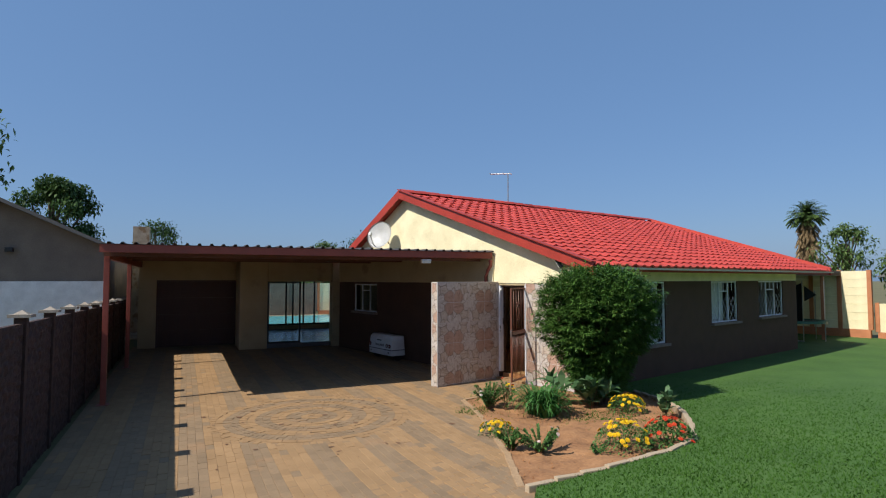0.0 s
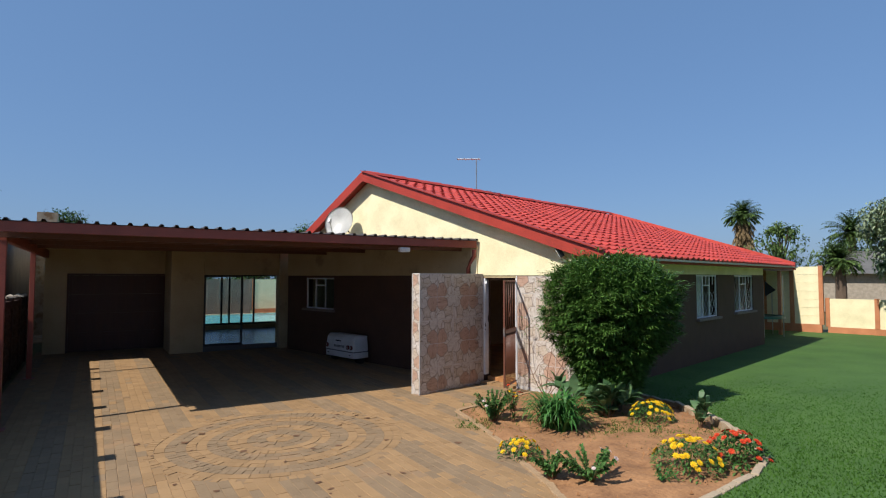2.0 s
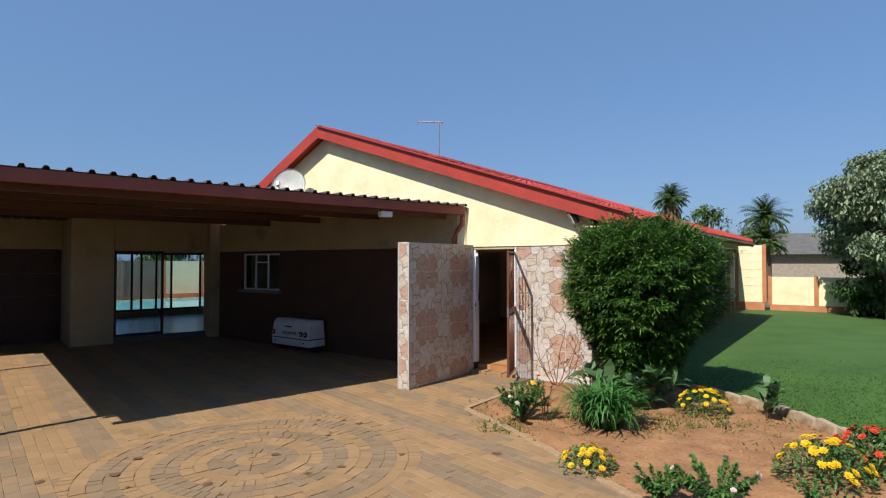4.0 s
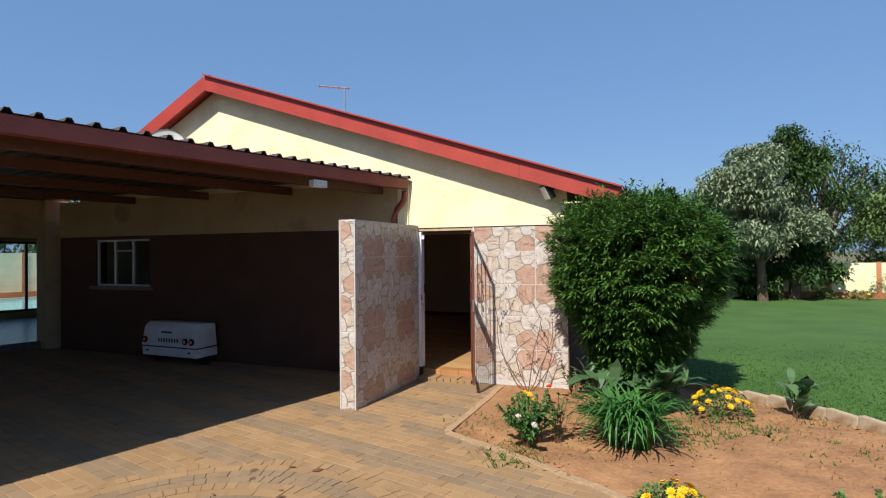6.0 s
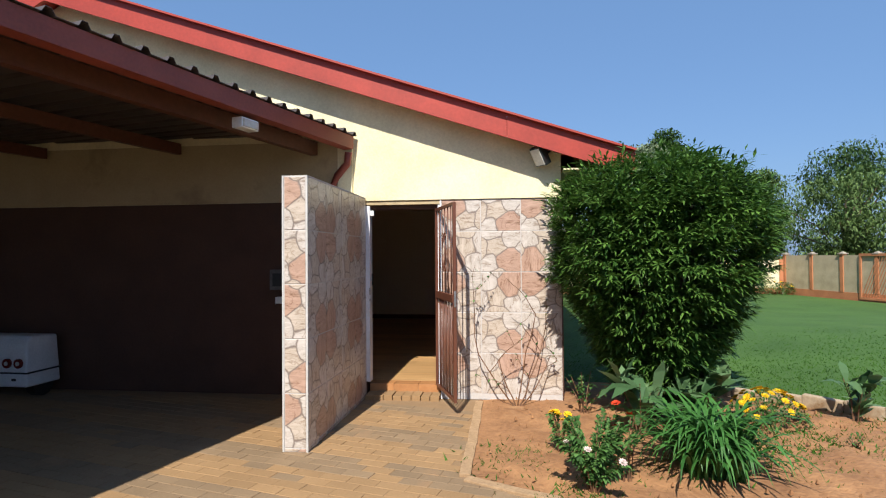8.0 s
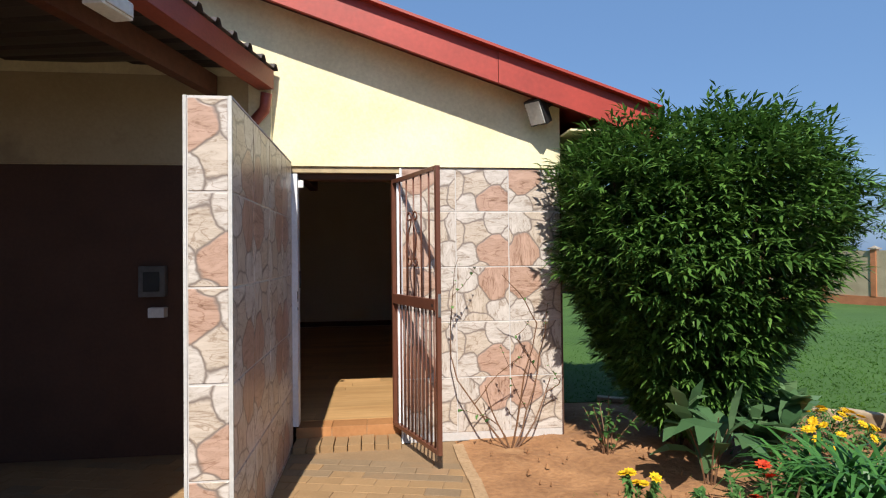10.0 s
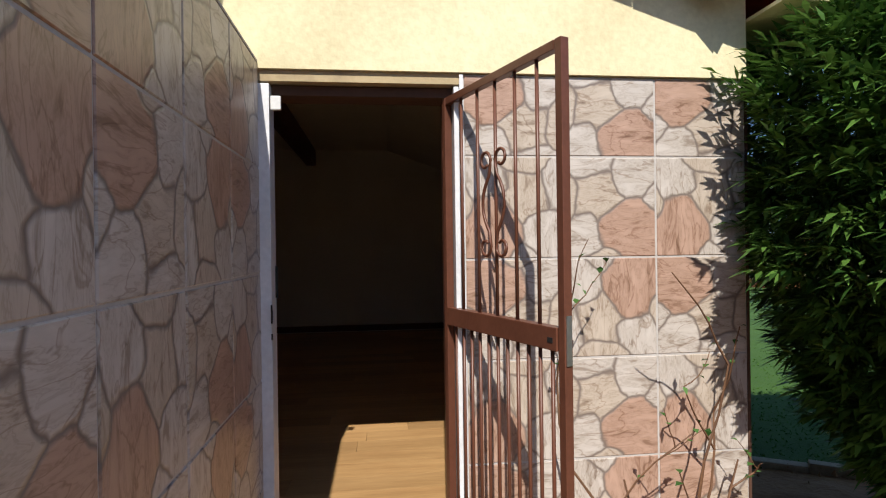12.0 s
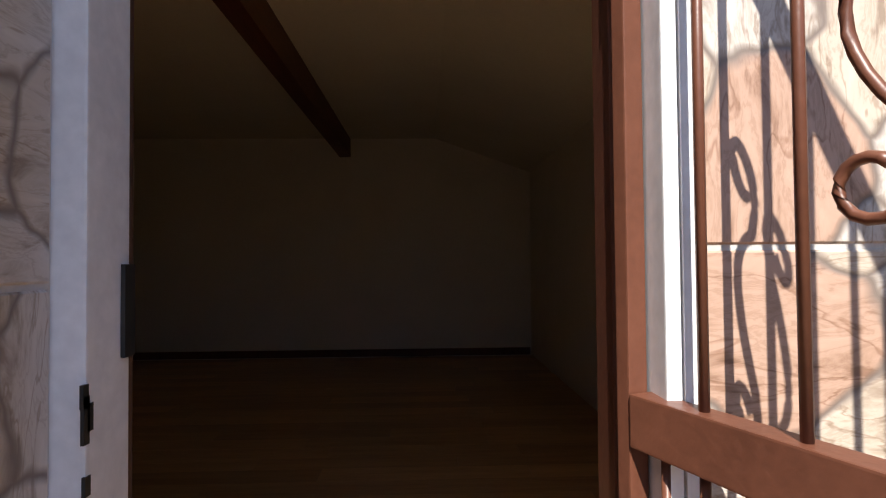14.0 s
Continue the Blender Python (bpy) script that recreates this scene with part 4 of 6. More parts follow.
# step tiles and room floor boards
steps = thing("door_step", "terracotta tiled door step", "step", kind="structure")
for k in range(3):
    x0 = DOOR_L + 0.004 + k * 0.2655
    part("tile", boxes((x0, x0 + 0.262, 7.955, 7.9645, 0.0, 0.118), bevel=0.002), TERRACOTTA, steps)
    part("tile", boxes((x0, x0 + 0.262, 7.966, GABLE_Y + 0.28, 0.0985, 0.118), bevel=0.002), TERRACOTTA, steps)
for k in range(8):
    x0 = DOOR_L + 0.006 + k * 0.0985
    part("brick", boxes((x0, x0 + 0.092, 7.735, 7.951, -0.03, 0.042 + 0.004 * (k % 3)), bevel=0.006), TAN_PAVER, steps, "pale edge-laid brick")
floor = thing("floor", "warm brown laminate floor boards", "floor", kind="structure")
plank = mesh_of("plank", boxes((0, 1.19, 0, 0.188, 0.1005, 0.1195)), WOOD_FLOOR)
rp = random.Random(3)
y = GABLE_Y + 0.288
while y < RY1 - 0.2:
    x = RX0 - rp.uniform(0, 1.1)
    while x < RX1 - 0.02:
        if x > RX0 - 0.01 and x + 1.19 < RX1:
            part("plank", plank, None, floor, "", Matrix.Translation((x, y, 0)))
        else:
            a0, a1 = max(x, RX0 + 0.002), min(x + 1.19, RX1 - 0.003)
            if a1 - a0 > 0.02:
                part("plank", boxes((a0, a1, y, y + 0.188, 0.1005, 0.1195)), WOOD_FLOOR, floor)
        x += 1.192
    y += 0.190

# ---- windows ----


def steel_window(name, m, w, h, label, lights=3, bars=True, sill=True):
    """Window in its own frame: x along the wall, -y outside, z up from the sill."""
    g = thing(name, label, "window", m, kind="structure")
    fr = 0.035
    part("window_frame", boxes((0, w, 0.03, 0.07, 0, fr), (0, w, 0.03, 0.07, h - fr, h), (0, fr, 0.03, 0.07, fr, h - fr), (w - fr, w, 0.03, 0.07, fr, h - fr), bevel=0.003), WHITE, g)
    for k in range(1, lights):
        part("mullion", boxes((w * k / lights - 0.02, w * k / lights + 0.02, 0.032, 0.068, fr, h - fr)), WHITE, g)
    part("transom", boxes((w / lights + 0.021, w * (lights - 1) / lights - 0.021, 0.034, 0.066, h * 0.74, h * 0.74 + 0.03)), WHITE, g)
    if bars:
        for k in (0.17, 0.5, 0.83):
            part("glazing_bar", boxes((w * k - 0.011, w * k + 0.011, 0.036, 0.047, h * 0.74 + 0.031, h - fr)), WHITE, g)
    for k in range(lights):
        pane = part("pane", boxes((w * k / lights + 0.022, w * (k + 1) / lights - 0.022, 0.048, 0.052, fr, h - fr)), GLASS, g)
        pane.visible_shadow = False
    if bars:
        n = max(3, round(w / 0.115))
        for k in range(n):
            x0, x1 = fr + (w - 2 * fr) * k / n, fr + (w - 2 * fr) * (k + 1) / n
            bm = bmesh.new()
            zz, flip = fr, k % 2
            pts = []
            while zz < h * 0.74:
                pts.append((x0 if flip else x1, 0.018, zz))
                zz += 0.15
                flip = not flip
            tube(bm, pts, 0.0045, 5)
            part("burglar_bar", bm, WHITE, g, "white zigzag burglar bar")
    if sill:
        part("window_sill", boxes((-0.06, w + 0.06, -0.09, 0.10, -0.06, -0.002), bevel=0.006), WHITE if sill == 2 else GREY_SILL, g, "brownish projecting sill")
    return g


for k, (y0, y1, z0, z1) in enumerate(WINDOWS):
    steel_window(f"window_{k + 1}", Matrix.Translation((FACADE_X + 0.002, y0, z0)) @ pose(0, 0, 0, 0, 0, 90), y1 - y0, z1 - z0, "white steel window with diamond burglar bars in brown wall")
steel_window("window_4", Matrix.Translation((CW[0], GABLE_Y, CW[2])), CW[1] - CW[0], CW[3] - CW[2], "white steel window in the shade of the carport", bars=False)
solid("window_ledge_pot", boxes((-0.05, 0.05, -0.04, 0.04, 0, 0.16), bevel=0.012), WHITE_PLASTIC, "small white container on the inner window sill", "container", Matrix.Translation((FACADE_X - 0.18, 17.3, 1.10)))
# dark panel added behind the side windows to stand for the unlit interior
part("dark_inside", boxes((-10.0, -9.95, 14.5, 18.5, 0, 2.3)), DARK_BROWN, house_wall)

# ---- roof tiles ----
ang_r = math.atan(SLOPE_R)


def tile_shape(w=0.30, ln=0.36):
    """One concrete tile: a roll and a pan, with a blunt lower edge. x across, y down the slope."""
    prof = [(-0.150, 0.012), (-0.11, 0.034), (-0.07, 0.040), (-0.03, 0.026), (0.0, 0.010), (0.05, 0.004), (0.11, 0.006), (0.150, 0.014)]
    vs, fs = [], []
    for yy, lift in ((0.0, 0.0), (ln, 0.036)):
        vs += [(x, yy, z + lift) for x, z in prof]
    vs += [(x, ln, z + 0.002) for x, z in prof]
    n = len(prof)
    for k in range(n - 1):
        fs += [(k, k + 1, n + k + 1, n + k), (n + k, n + k + 1, 2 * n + k + 1, 2 * n + k)]
    return vs, fs


tv, tf = tile_shape()
tile_me = bpy.data.meshes.new("roof_tile")
tile_me.from_pydata(tv, [], tf)
tile_me.materials.append(RED_TILE)
slope_len = (EAVE_X + 0.06 - RIDGE_X) / math.cos(ang_r)
far_v, far_f = [], []
made = 0
rt = random.Random(11)
basis = Matrix.Rotation(ang_r, 4, 'Y') @ Matrix(((0, 1, 0, 0), (1, 0, 0, 0), (0, 0, 1, 0), (0, 0, 0, 1)))
nrow = int(slope_len / 0.325)
for r in range(nrow):
    d = slope_len - 0.36 - r * 0.325
    ncol = int((FAR_Y - Y0 - 0.1) / 0.30)
    for c in range(ncol):
        yy = Y0 + 0.20 + c * 0.30
        px, pz = RIDGE_X + d * math.cos(ang_r), RIDGE_Z - d * math.sin(ang_r)
        m = Matrix.Translation((px, yy, pz - 0.046)) @ basis @ pose(0, 0, rt.uniform(-0.002, 0.003), rt.uniform(-0.5, 0.5), rt.uniform(-0.8, 0.8), rt.uniform(-0.5, 0.5))
        if yy < Y0 + 4.6:
            part("roof_tile", tile_me, None, roof, "", m)
            made += 1
        else:
            k = len(far_v)
            far_v += [tuple(m @ Vector(v)) for v in tv]
            far_f += [tuple(i + k for i in f) for f in tf]
far_tiles = stuff_mesh("far_roof_tiles", far_v, far_f, RED_TILE_ISLAND, roof)
ridge_me_bm = bmesh.new()
prof = [(-0.15, -0.05), (-0.10, 0.02), (-0.04, 0.055), (0.04, 0.055), (0.10, 0.025), (0.15, -0.035)]
a_v = [ridge_me_bm.verts.new((x, 0, z)) for x, z in prof]
b_v = [ridge_me_bm.verts.new((x * 1.08, 0.43, z + 0.012)) for x, z in prof]
c_v = [ridge_me_bm.verts.new((x * 1.0, 0.43, z - 0.012)) for x, z in prof]
for k in range(5):
    ridge_me_bm.faces.new((a_v[k], a_v[k + 1], b_v[k + 1], b_v[k]))
    ridge_me_bm.faces.new((b_v[k], b_v[k + 1], c_v[k + 1], c_v[k]))
ridge_me = mesh_of("ridge_tile", ridge_me_bm, RED_TILE)
for k in range(28):
    part("ridge_tile", ridge_me, None, roof, "", Matrix.Translation((RIDGE_X, Y0 + 0.04 + k * 0.432, RIDGE_Z + 0.012 + rt.uniform(-0.006, 0.006))))

# ---- wall and roof fixtures ----
dish = thing("satellite_dish", "white satellite dish on a bracket on the gable wall", "satellite dish", Matrix.Translation((-13.2, 7.32, 3.42)) @ Vector((0.45, -0.84, 0.30)).to_track_quat("Z", "Y").to_matrix().to_4x4())
bm = bmesh.new()
rings = []
for k in range(9):
    rr = 0.375 * k / 8
    rings.append([bm.verts.new((rr * math.cos(q), 1.06 * rr * math.sin(q), -0.11 + 0.5 * rr * rr)) for q in (2 * math.pi * j / 36 for j in range(36))] if k else [bm.verts.new((0, 0, -0.11))])
for k in range(1, 9):
    for j in range(36):
        if k == 1:
            bm.faces.new((rings[0][0], rings[1][j], rings[1][(j + 1) % 36]))
        else:
            bm.faces.new((rings[k - 1][j], rings[k][j], rings[k][(j + 1) % 36], rings[k - 1][(j + 1) % 36]))
bmesh.ops.solidify(bm, geom=bm.faces[:], thickness=0.006)
part("reflector", bm, WHITE_PLASTIC, dish, smooth=True)
bm = bmesh.new()
tube(bm, [(0, -0.39, 0.0), (0, -0.36, 0.2), (0, -0.18, 0.38)], 0.012, 6)
part("feed_arm", bm, STEEL, dish)
part("feed_head", boxes((-0.03, 0.03, -0.21, -0.12, 0.35, 0.45), bevel=0.012), WHITE_PLASTIC, dish)
bm = bmesh.new()
tube(bm, [(0, 0, -0.115), (0.0, 0.02, -0.30), (0.02, -0.05, -0.66)], 0.02, 8)
part("bracket", bm, BLACK, dish)
aer = thing("television_aerial", "thin metal television aerial on the roof ridge", "aerial", Matrix.Translation((-12.58, 11.75, RIDGE_Z + 0.0)))
bm = bmesh.new()
tube(bm, [(0, 0, 0), (0, 0, 0.98)], 0.02, 6)
part("mast", bm, STEEL, aer)
bm = bmesh.new()
tube(bm, [(-0.50, -0.30, 1.0), (0.10, 0.06, 0.97)], 0.018, 6)
part("boom", bm, STEEL, aer)
for k in range(4):
    q = k / 3
    cx, cy = -0.48 + 0.55 * q, -0.29 + 0.33 * q
    bm = bmesh.new()
    tube(bm, [(cx + 0.08, cy - 0.13, 1.0 - 0.03 * q), (cx - 0.08, cy + 0.13, 1.0 - 0.03 * q)], 0.010, 5)
    part("element", bm, STEEL, aer)
fl = thing("floodlight", "small dark floodlight with pale glass under the barge board", "floodlight", Matrix.Translation((-7.17, 7.69, 2.49)) @ pose(0, 0, 0, 30, 0, -50))
part("housing", boxes((-0.075, 0.075, -0.03, 0.05, -0.10, 0.10), bevel=0.012), BLACK, fl)
part("lens", boxes((-0.062, 0.062, -0.040, -0.0305, -0.085, 0.085), bevel=0.003), LAMP_GLASS, fl)
part("bracket", boxes((-0.02, 0.02, 0.051, 0.262, -0.02, 0.02)), BLACK, fl)
mb = thing("meter_box", "small white junction box with a grey lid on the side wall", "junction box", Matrix.Translation((FACADE_X + 0.002, 8.5, 1.22)))
part("case", boxes((0, 0.10, -0.09, 0.09, -0.14, 0.14), bevel=0.008), WHITE_PLASTIC, mb)
part("lid", boxes((0.101, 0.108, -0.07, 0.07, -0.11, 0.11), bevel=0.003), LAMP_GLASS, mb)
ic = thing("intercom_box", "grey gate intercom on the shaded wall", "intercom", Matrix.Translation((-9.97, 7.845, 1.24)))
part("case", boxes((-0.09, 0.09, -0.06, 0, -0.10, 0.12), bevel=0.008), GREY_ROOF, ic)
part("keypad", boxes((-0.055, 0.055, -0.068, -0.0605, -0.06, 0.08), bevel=0.003), BLACK, ic, "dark keypad panel")
part("tray", boxes((-0.02, 0.09, -0.075, -0.0005, -0.245, -0.175), bevel=0.004), WHITE_PLASTIC, ic)

# ---- luggage trailer in the carport ----
tm = Matrix.Translation((-13.15, 7.36, 0.0)) @ pose(0, 0, 0, 0, 0, -2)
tr = thing("luggage_trailer", "small white luggage trailer with round tail lamps parked in the carport", "trailer", tm)
bm = bmesh.new()
sect = [(0.0, 0.13), (0.0, 0.30), (0.02, 0.59), (0.10, 0.67), (0.42, 0.65), (0.44, 0.13)]
lo_v = [bm.verts.new((-0.60 + (0.03 if z > 0.5 else 0), yy, z)) for yy, z in sect]
hi_v = [bm.verts.new((0.60 - (0.03 if z > 0.5 else 0), yy, z)) for yy, z in sect]
bm.faces.new(lo_v)
bm.faces.new(hi_v[::-1])
for k in range(6):
    bm.faces.new((lo_v[k], lo_v[(k + 1) % 6], hi_v[(k + 1) % 6], hi_v[k]))
bmesh.ops.bevel(bm, geom=bm.edges[:], offset=0.03, segments=3, affect='EDGES', profile=0.6)
part("body", bm, WHITE_PLASTIC, tr, smooth=True)
part("rubber_strip", boxes((-0.607, 0.607, -0.008, 0.43, 0.275, 0.292)), BLACK, tr, "black rubber bumper strip")
part("number_plate", boxes((-0.26, 0.26, -0.006, 0.0035, 0.33, 0.45)), WHITE_PLASTIC, tr, "worn pale number plate")
for k in range(8):
    x = -0.22 + k * 0.058
    part("plate_mark", boxes((x, x + 0.032, -0.009, -0.0062, 0.362, 0.42)), BLACK, tr)
part("badge", boxes((-0.16, 0.06, -0.004, 0.012, 0.505, 0.53)), BLACK, tr, "small dark badge strip")
for x in (-0.53, 0.36, 0.50):
    bm = bmesh.new()
    tube(bm, [(x, 0.03, 0.385), (x, -0.012, 0.385)], 0.052, 16)
    lamp = part("tail_lamp", bm, TAIL_RED, tr, "dark red round tail lamp")
    bm = bmesh.new()
    tube(bm, [(x, -0.0125, 0.385), (x, -0.02, 0.385)], 0.022, 12)
    part("lamp_centre", bm, LAMP_GLASS, lamp)
for x in (-0.5, 0.42):
    part("marker_lamp", boxes((x, x + 0.05, -0.008, 0.002, 0.20, 0.225)), BLACK, tr)
for x in (-0.52, 0.52):
    bm = bmesh.new()
    tube(bm, [(x - 0.05, 0.24, 0.13), (x + 0.05, 0.24, 0.13)], 0.13, 18)
    part("wheel", bm, BLACK, tr)

# ---- far garden: walls, patio, fence ----
garden_wall("end_wall", (-9.30, 24.4), (-6.45, 24.4), 2.48, 0.95, "tall cream precast wall with terracotta posts and plinth", YELLOW, ORANGE, plinth=0.30, planks=7)
garden_wall("low_garden_wall", (-6.30, BACK_Y), (2.6, BACK_Y), 1.27, 1.4, "low cream garden wall with terracotta posts and plinth", YELLOW, ORANGE)
garden_wall("side_fence", (2.75, BACK_Y - 0.1), (8.9, -1.0), 1.45, 1.3, "buff precast fence with pinkish posts and caps", FENCE_PANEL, ORANGE, plinth=0.24, cap=CAP)
garden_wall("street_wall", (8.9, -3.6), (3.4, -3.7), 1.8, 1.8, "plain buff wall closing the plot towards the street", FENCE_PANEL, ORANGE)
patio = thing("covered_patio", "dark lean-to patio at the end of the house", "patio", kind="structure")
part("patio_wall", boxes((-9.2, -9.0, 18.88, 24.3, 0, 2.4)), YELLOW, patio)
part("patio_roof", boxes((-9.2, -7.33, 18.88, 24.3, 2.42, 2.48)), GREY_ROOF, patio)
part("patio_beam", boxes((-7.42, -7.33, 18.95, 24.3, 2.30, 2.418)), DARK_BROWN, patio)
part("patio_post", boxes((-7.43, -7.33, 22.45, 22.57, 0, 2.298)), ORANGE, patio)
# small round trampoline with a net
TR_R, TR_Z = 0.84, 0.66
tramp = thing("trampoline", "small round trampoline with green edge pad and torn black safety net", "trampoline", Matrix.Translation((-7.94, 21.78, 0)))
bm = bmesh.new()
tube(bm, [(TR_R * math.cos(k * 0.2618), TR_R * math.sin(k * 0.2618), TR_Z) for k in range(25)], 0.022, 6)
part("frame_ring", bm, STEEL, tramp)
bm = bmesh.new()
prism(bm, [(0.64 * math.cos(k * 0.2618), 0.64 * math.sin(k * 0.2618)) for k in range(24)], TR_Z, TR_Z + 0.01)
part("jumping_mat", bm, BLACK, tramp)
bm = bmesh.new()
rim = [[bm.verts.new((q * math.cos(k * 0.2618), q * math.sin(k * 0.2618), z)) for k in range(24)] for q, z in ((0.62, TR_Z + 0.025), (0.64, TR_Z + 0.05), (0.86, TR_Z + 0.05), (0.88, TR_Z - 0.04))]
for u, w in zip(rim, rim[1:]):
    for k in range(24):
        bm.faces.new((u[k], u[(k + 1) % 24], w[(k + 1) % 24], w[k]))
part("edge_pad", bm, GREEN_PAD, tramp, "green vinyl edge pad")
angles = [-1.46, -1.06, 0.0, 1.21, 2.4, 3.7]
for k, a in enumerate(angles):
    x, y = TR_R * math.cos(a), TR_R * math.sin(a)
    bm = bmesh.new()
    tube(bm, [(x, y, 0.0), (x, y, 2.12 if k != 3 else 1.75)], 0.018, 6)
    part("pole", bm, STEEL, tramp, "thin grey steel pole")
bm = bmesh.new()
tube(bm, [(TR_R * math.cos(angles[0]), TR_R * math.sin(angles[0]), 0.03), (TR_R * math.cos(angles[1]), TR_R * math.sin(angles[1]), 0.03)], 0.018, 6)
part("foot_rail", bm, STEEL, tramp)
bm = bmesh.new()
net = []
for k in range(15):
    a = -1.05 - 0.19 * k
    top = 2.05 - 0.10 * abs(math.sin(k * 0.9))
    net.append([bm.verts.new(((TR_R - d) * math.cos(a), (TR_R - d) * math.sin(a), z)) for d, z in ((0.03, TR_Z + 0.055), (0.06, 1.3), (0.03, top))])
for u, w in zip(net, net[1:]):
    for k in range(2):
        bm.faces.new((u[k], w[k], w[k + 1], u[k + 1]))
flap = [bm.verts.new(p) for p in ((TR_R * math.cos(-1.0), TR_R * math.sin(-1.0), 1.95), (TR_R * math.cos(-1.0) + 0.22, TR_R * math.sin(-1.0) + 0.5, 1.62), (TR_R * math.cos(-1.0), TR_R * math.sin(-1.0), 1.40))]
bm.faces.new(flap)
bmesh.ops.solidify(bm, geom=bm.faces[:], thickness=0.004)
part("safety_net", bm, NET, tramp, "torn black safety net")
pedestrian = thing("fence_gate", "terracotta lattice gate in the side fence", "gate", Matrix.Translation((3.55, 21.3, 0)) @ pose(0, 0, 0, 0, 0, -76.4))
part("gate_frame", boxes((0, 1.5, -0.12, -0.08, 0.05, 0.12), (0, 1.5, -0.12, -0.08, 1.42, 1.5), (0, 0.07, -0.12, -0.08, 0.12, 1.42), (1.43, 1.5, -0.12, -0.08, 0.12, 1.42)), ORANGE, pedestrian)
for k in range(14):
    bm = bmesh.new()
    tube(bm, [(0.05 + 0.1 * k, -0.10, 0.1), (min(1.45, 0.05 + 0.1 * k + 0.6), -0.10, min(1.44, 0.1 + (min(1.45, 0.65 + 0.1 * k) - 0.05 - 0.1 * k) * 2.2))], 0.012, 4)
    part("lattice", bm, ORANGE, pedestrian)
fh = thing("far_house", "distant house with a dark grey gable roof and pale walls", "house", Matrix.Translation((-6.5, 40, 0)) @ pose(0, 0, 0, 0, 0, 12))
part("wall", boxes((-3, 9, 0, 8, 0, 2.3)), CAP, fh)
bm = bmesh.new()
v = [bm.verts.new(p) for p in ((-3.5, -0.5, 2.3), (9.5, -0.5, 2.3), (9.5, 8.5, 2.3), (-3.5, 8.5, 2.3), (-1, 4, 3.75), (7, 4, 3.75))]
for f in ((0, 1, 5, 4), (1, 2, 5), (2, 3, 4, 5), (3, 0, 4), (3, 2, 1, 0)):
    bm.faces.new([v[i] for i in f])
part("roof", bm, GREY_ROOF, fh)
chim = solid("chimney", boxes((-0.3, 0.3, -0.45, 0.45, 0, 4.35)), CONCRETE, "grey concrete block chimney behind the garage", "chimney", LOT @ pose(-0.12, 15.8, 0))
lamp_post = thing("street_lamp", "grey street lamp with a white head beyond the trees", "street lamp", Matrix.Translation((9.9, 43.4, 0)))
bm = bmesh.new()
tube(bm, [(0, 0, -0.1), (0, 0, 3.0), (0, 0, 5.3), (-0.25, 0, 5.62), (-0.6, 0, 5.7)], 0.07, 8, 0.035)
part("pole", bm, STEEL, lamp_post)
part("lamp_head", boxes((-1.15, -0.58, -0.11, 0.11, 5.64, 5.75), bevel=0.03), WHITE_PLASTIC, lamp_post, "white lamp head")
pole_tops = []
for a, b in ((-1.5, 30), (20, 24)):
    bm = bmesh.new()
    p = lot(a, b)
    tube(bm, [(0, 0, -0.1), (0, 0, 4.35)], 0.06, 8, 0.05)
    solid("cable_pole", bm, GREY_ROOF, "thin grey pole carrying a cable", "pole", Matrix.Translation((p.x, p.y, 0)))
    pole_tops.append(Vector((p.x, p.y, 4.3)))
wire = bmesh.new()
tube(wire, [pole_tops[0], pole_tops[0].lerp(pole_tops[1], 0.5) - Vector((0, 0, 0.15)), pole_tops[1]], 0.012, 4)
solid("overhead_cable", wire, BLACK, "thin black overhead cable between poles", "cable")

# ---- flower bed ----
bed = bed_outer + bed_inner


def edge_fade(x, y):
    """0 at the rim of the bed, 1 from a third of a metre inside it."""
    best, p = 9.0, Vector((x, y))
    for a, b in zip(bed, bed[1:] + bed[:1]):
        a, b = Vector(a), Vector(b)
        t = max(0.0, min(1.0, (p - a).dot(b - a) / max(1e-6, (b - a).length_squared)))
        best = min(best, (p - a - (b - a) * t).length)
    return min(1.0, best / 0.33)


bm = bmesh.new()
rs = random.Random(5)
nx, ny = 70, 96
gv = {}
for i in range(nx + 1):
    for j in range(ny + 1):
        x, y = -7.82 + 4.5 * i / nx, 2.9 + 5.92 * j / ny
        if inside(bed, x, y) or (y > 7.7 and x < -6.93 and x > -7.8 and y < 7.86):
            h = edge_fade(x, y) * 0.02 + edge_fade(x, y) * (0.035 * noise.noise(Vector((x * 1.3, y * 1.3, 0))) + 0.03 * noise.noise(Vector((x * 5, y * 5, 3))) + 0.012 * noise.noise(Vector((x * 17, y * 17, 9))))
            gv[i, j] = bm.verts.new((x, y, rise(x, y) + max(0.0035, h)))
for i in range(nx):
    for j in range(ny):
        q = [(i, j), (i + 1, j), (i + 1, j + 1), (i, j + 1)]
        if all(p in gv for p in q):
            bm.faces.new([gv[p] for p in q])
soil = solid("flower_bed_soil", bm, SOIL, "bare red-brown soil of the flower bed", "soil", None, "structure", smooth=True)
bm = bmesh.new()
prism(bm, [(-7.8, 7.84)] + [(x, y) for x, y in bed_inner[::-1]] + bed_outer[::-1] + [(-6.96, 8.05), (-6.96, 7.84)], -0.05, 0.002)
slice_up(bm)
for v in bm.verts:
    v.co.z += rise(v.co.x, v.co.y)
solid("flower_bed_base", bm, SOIL, "red-brown soil under the flower bed", "soil", None, "structure")


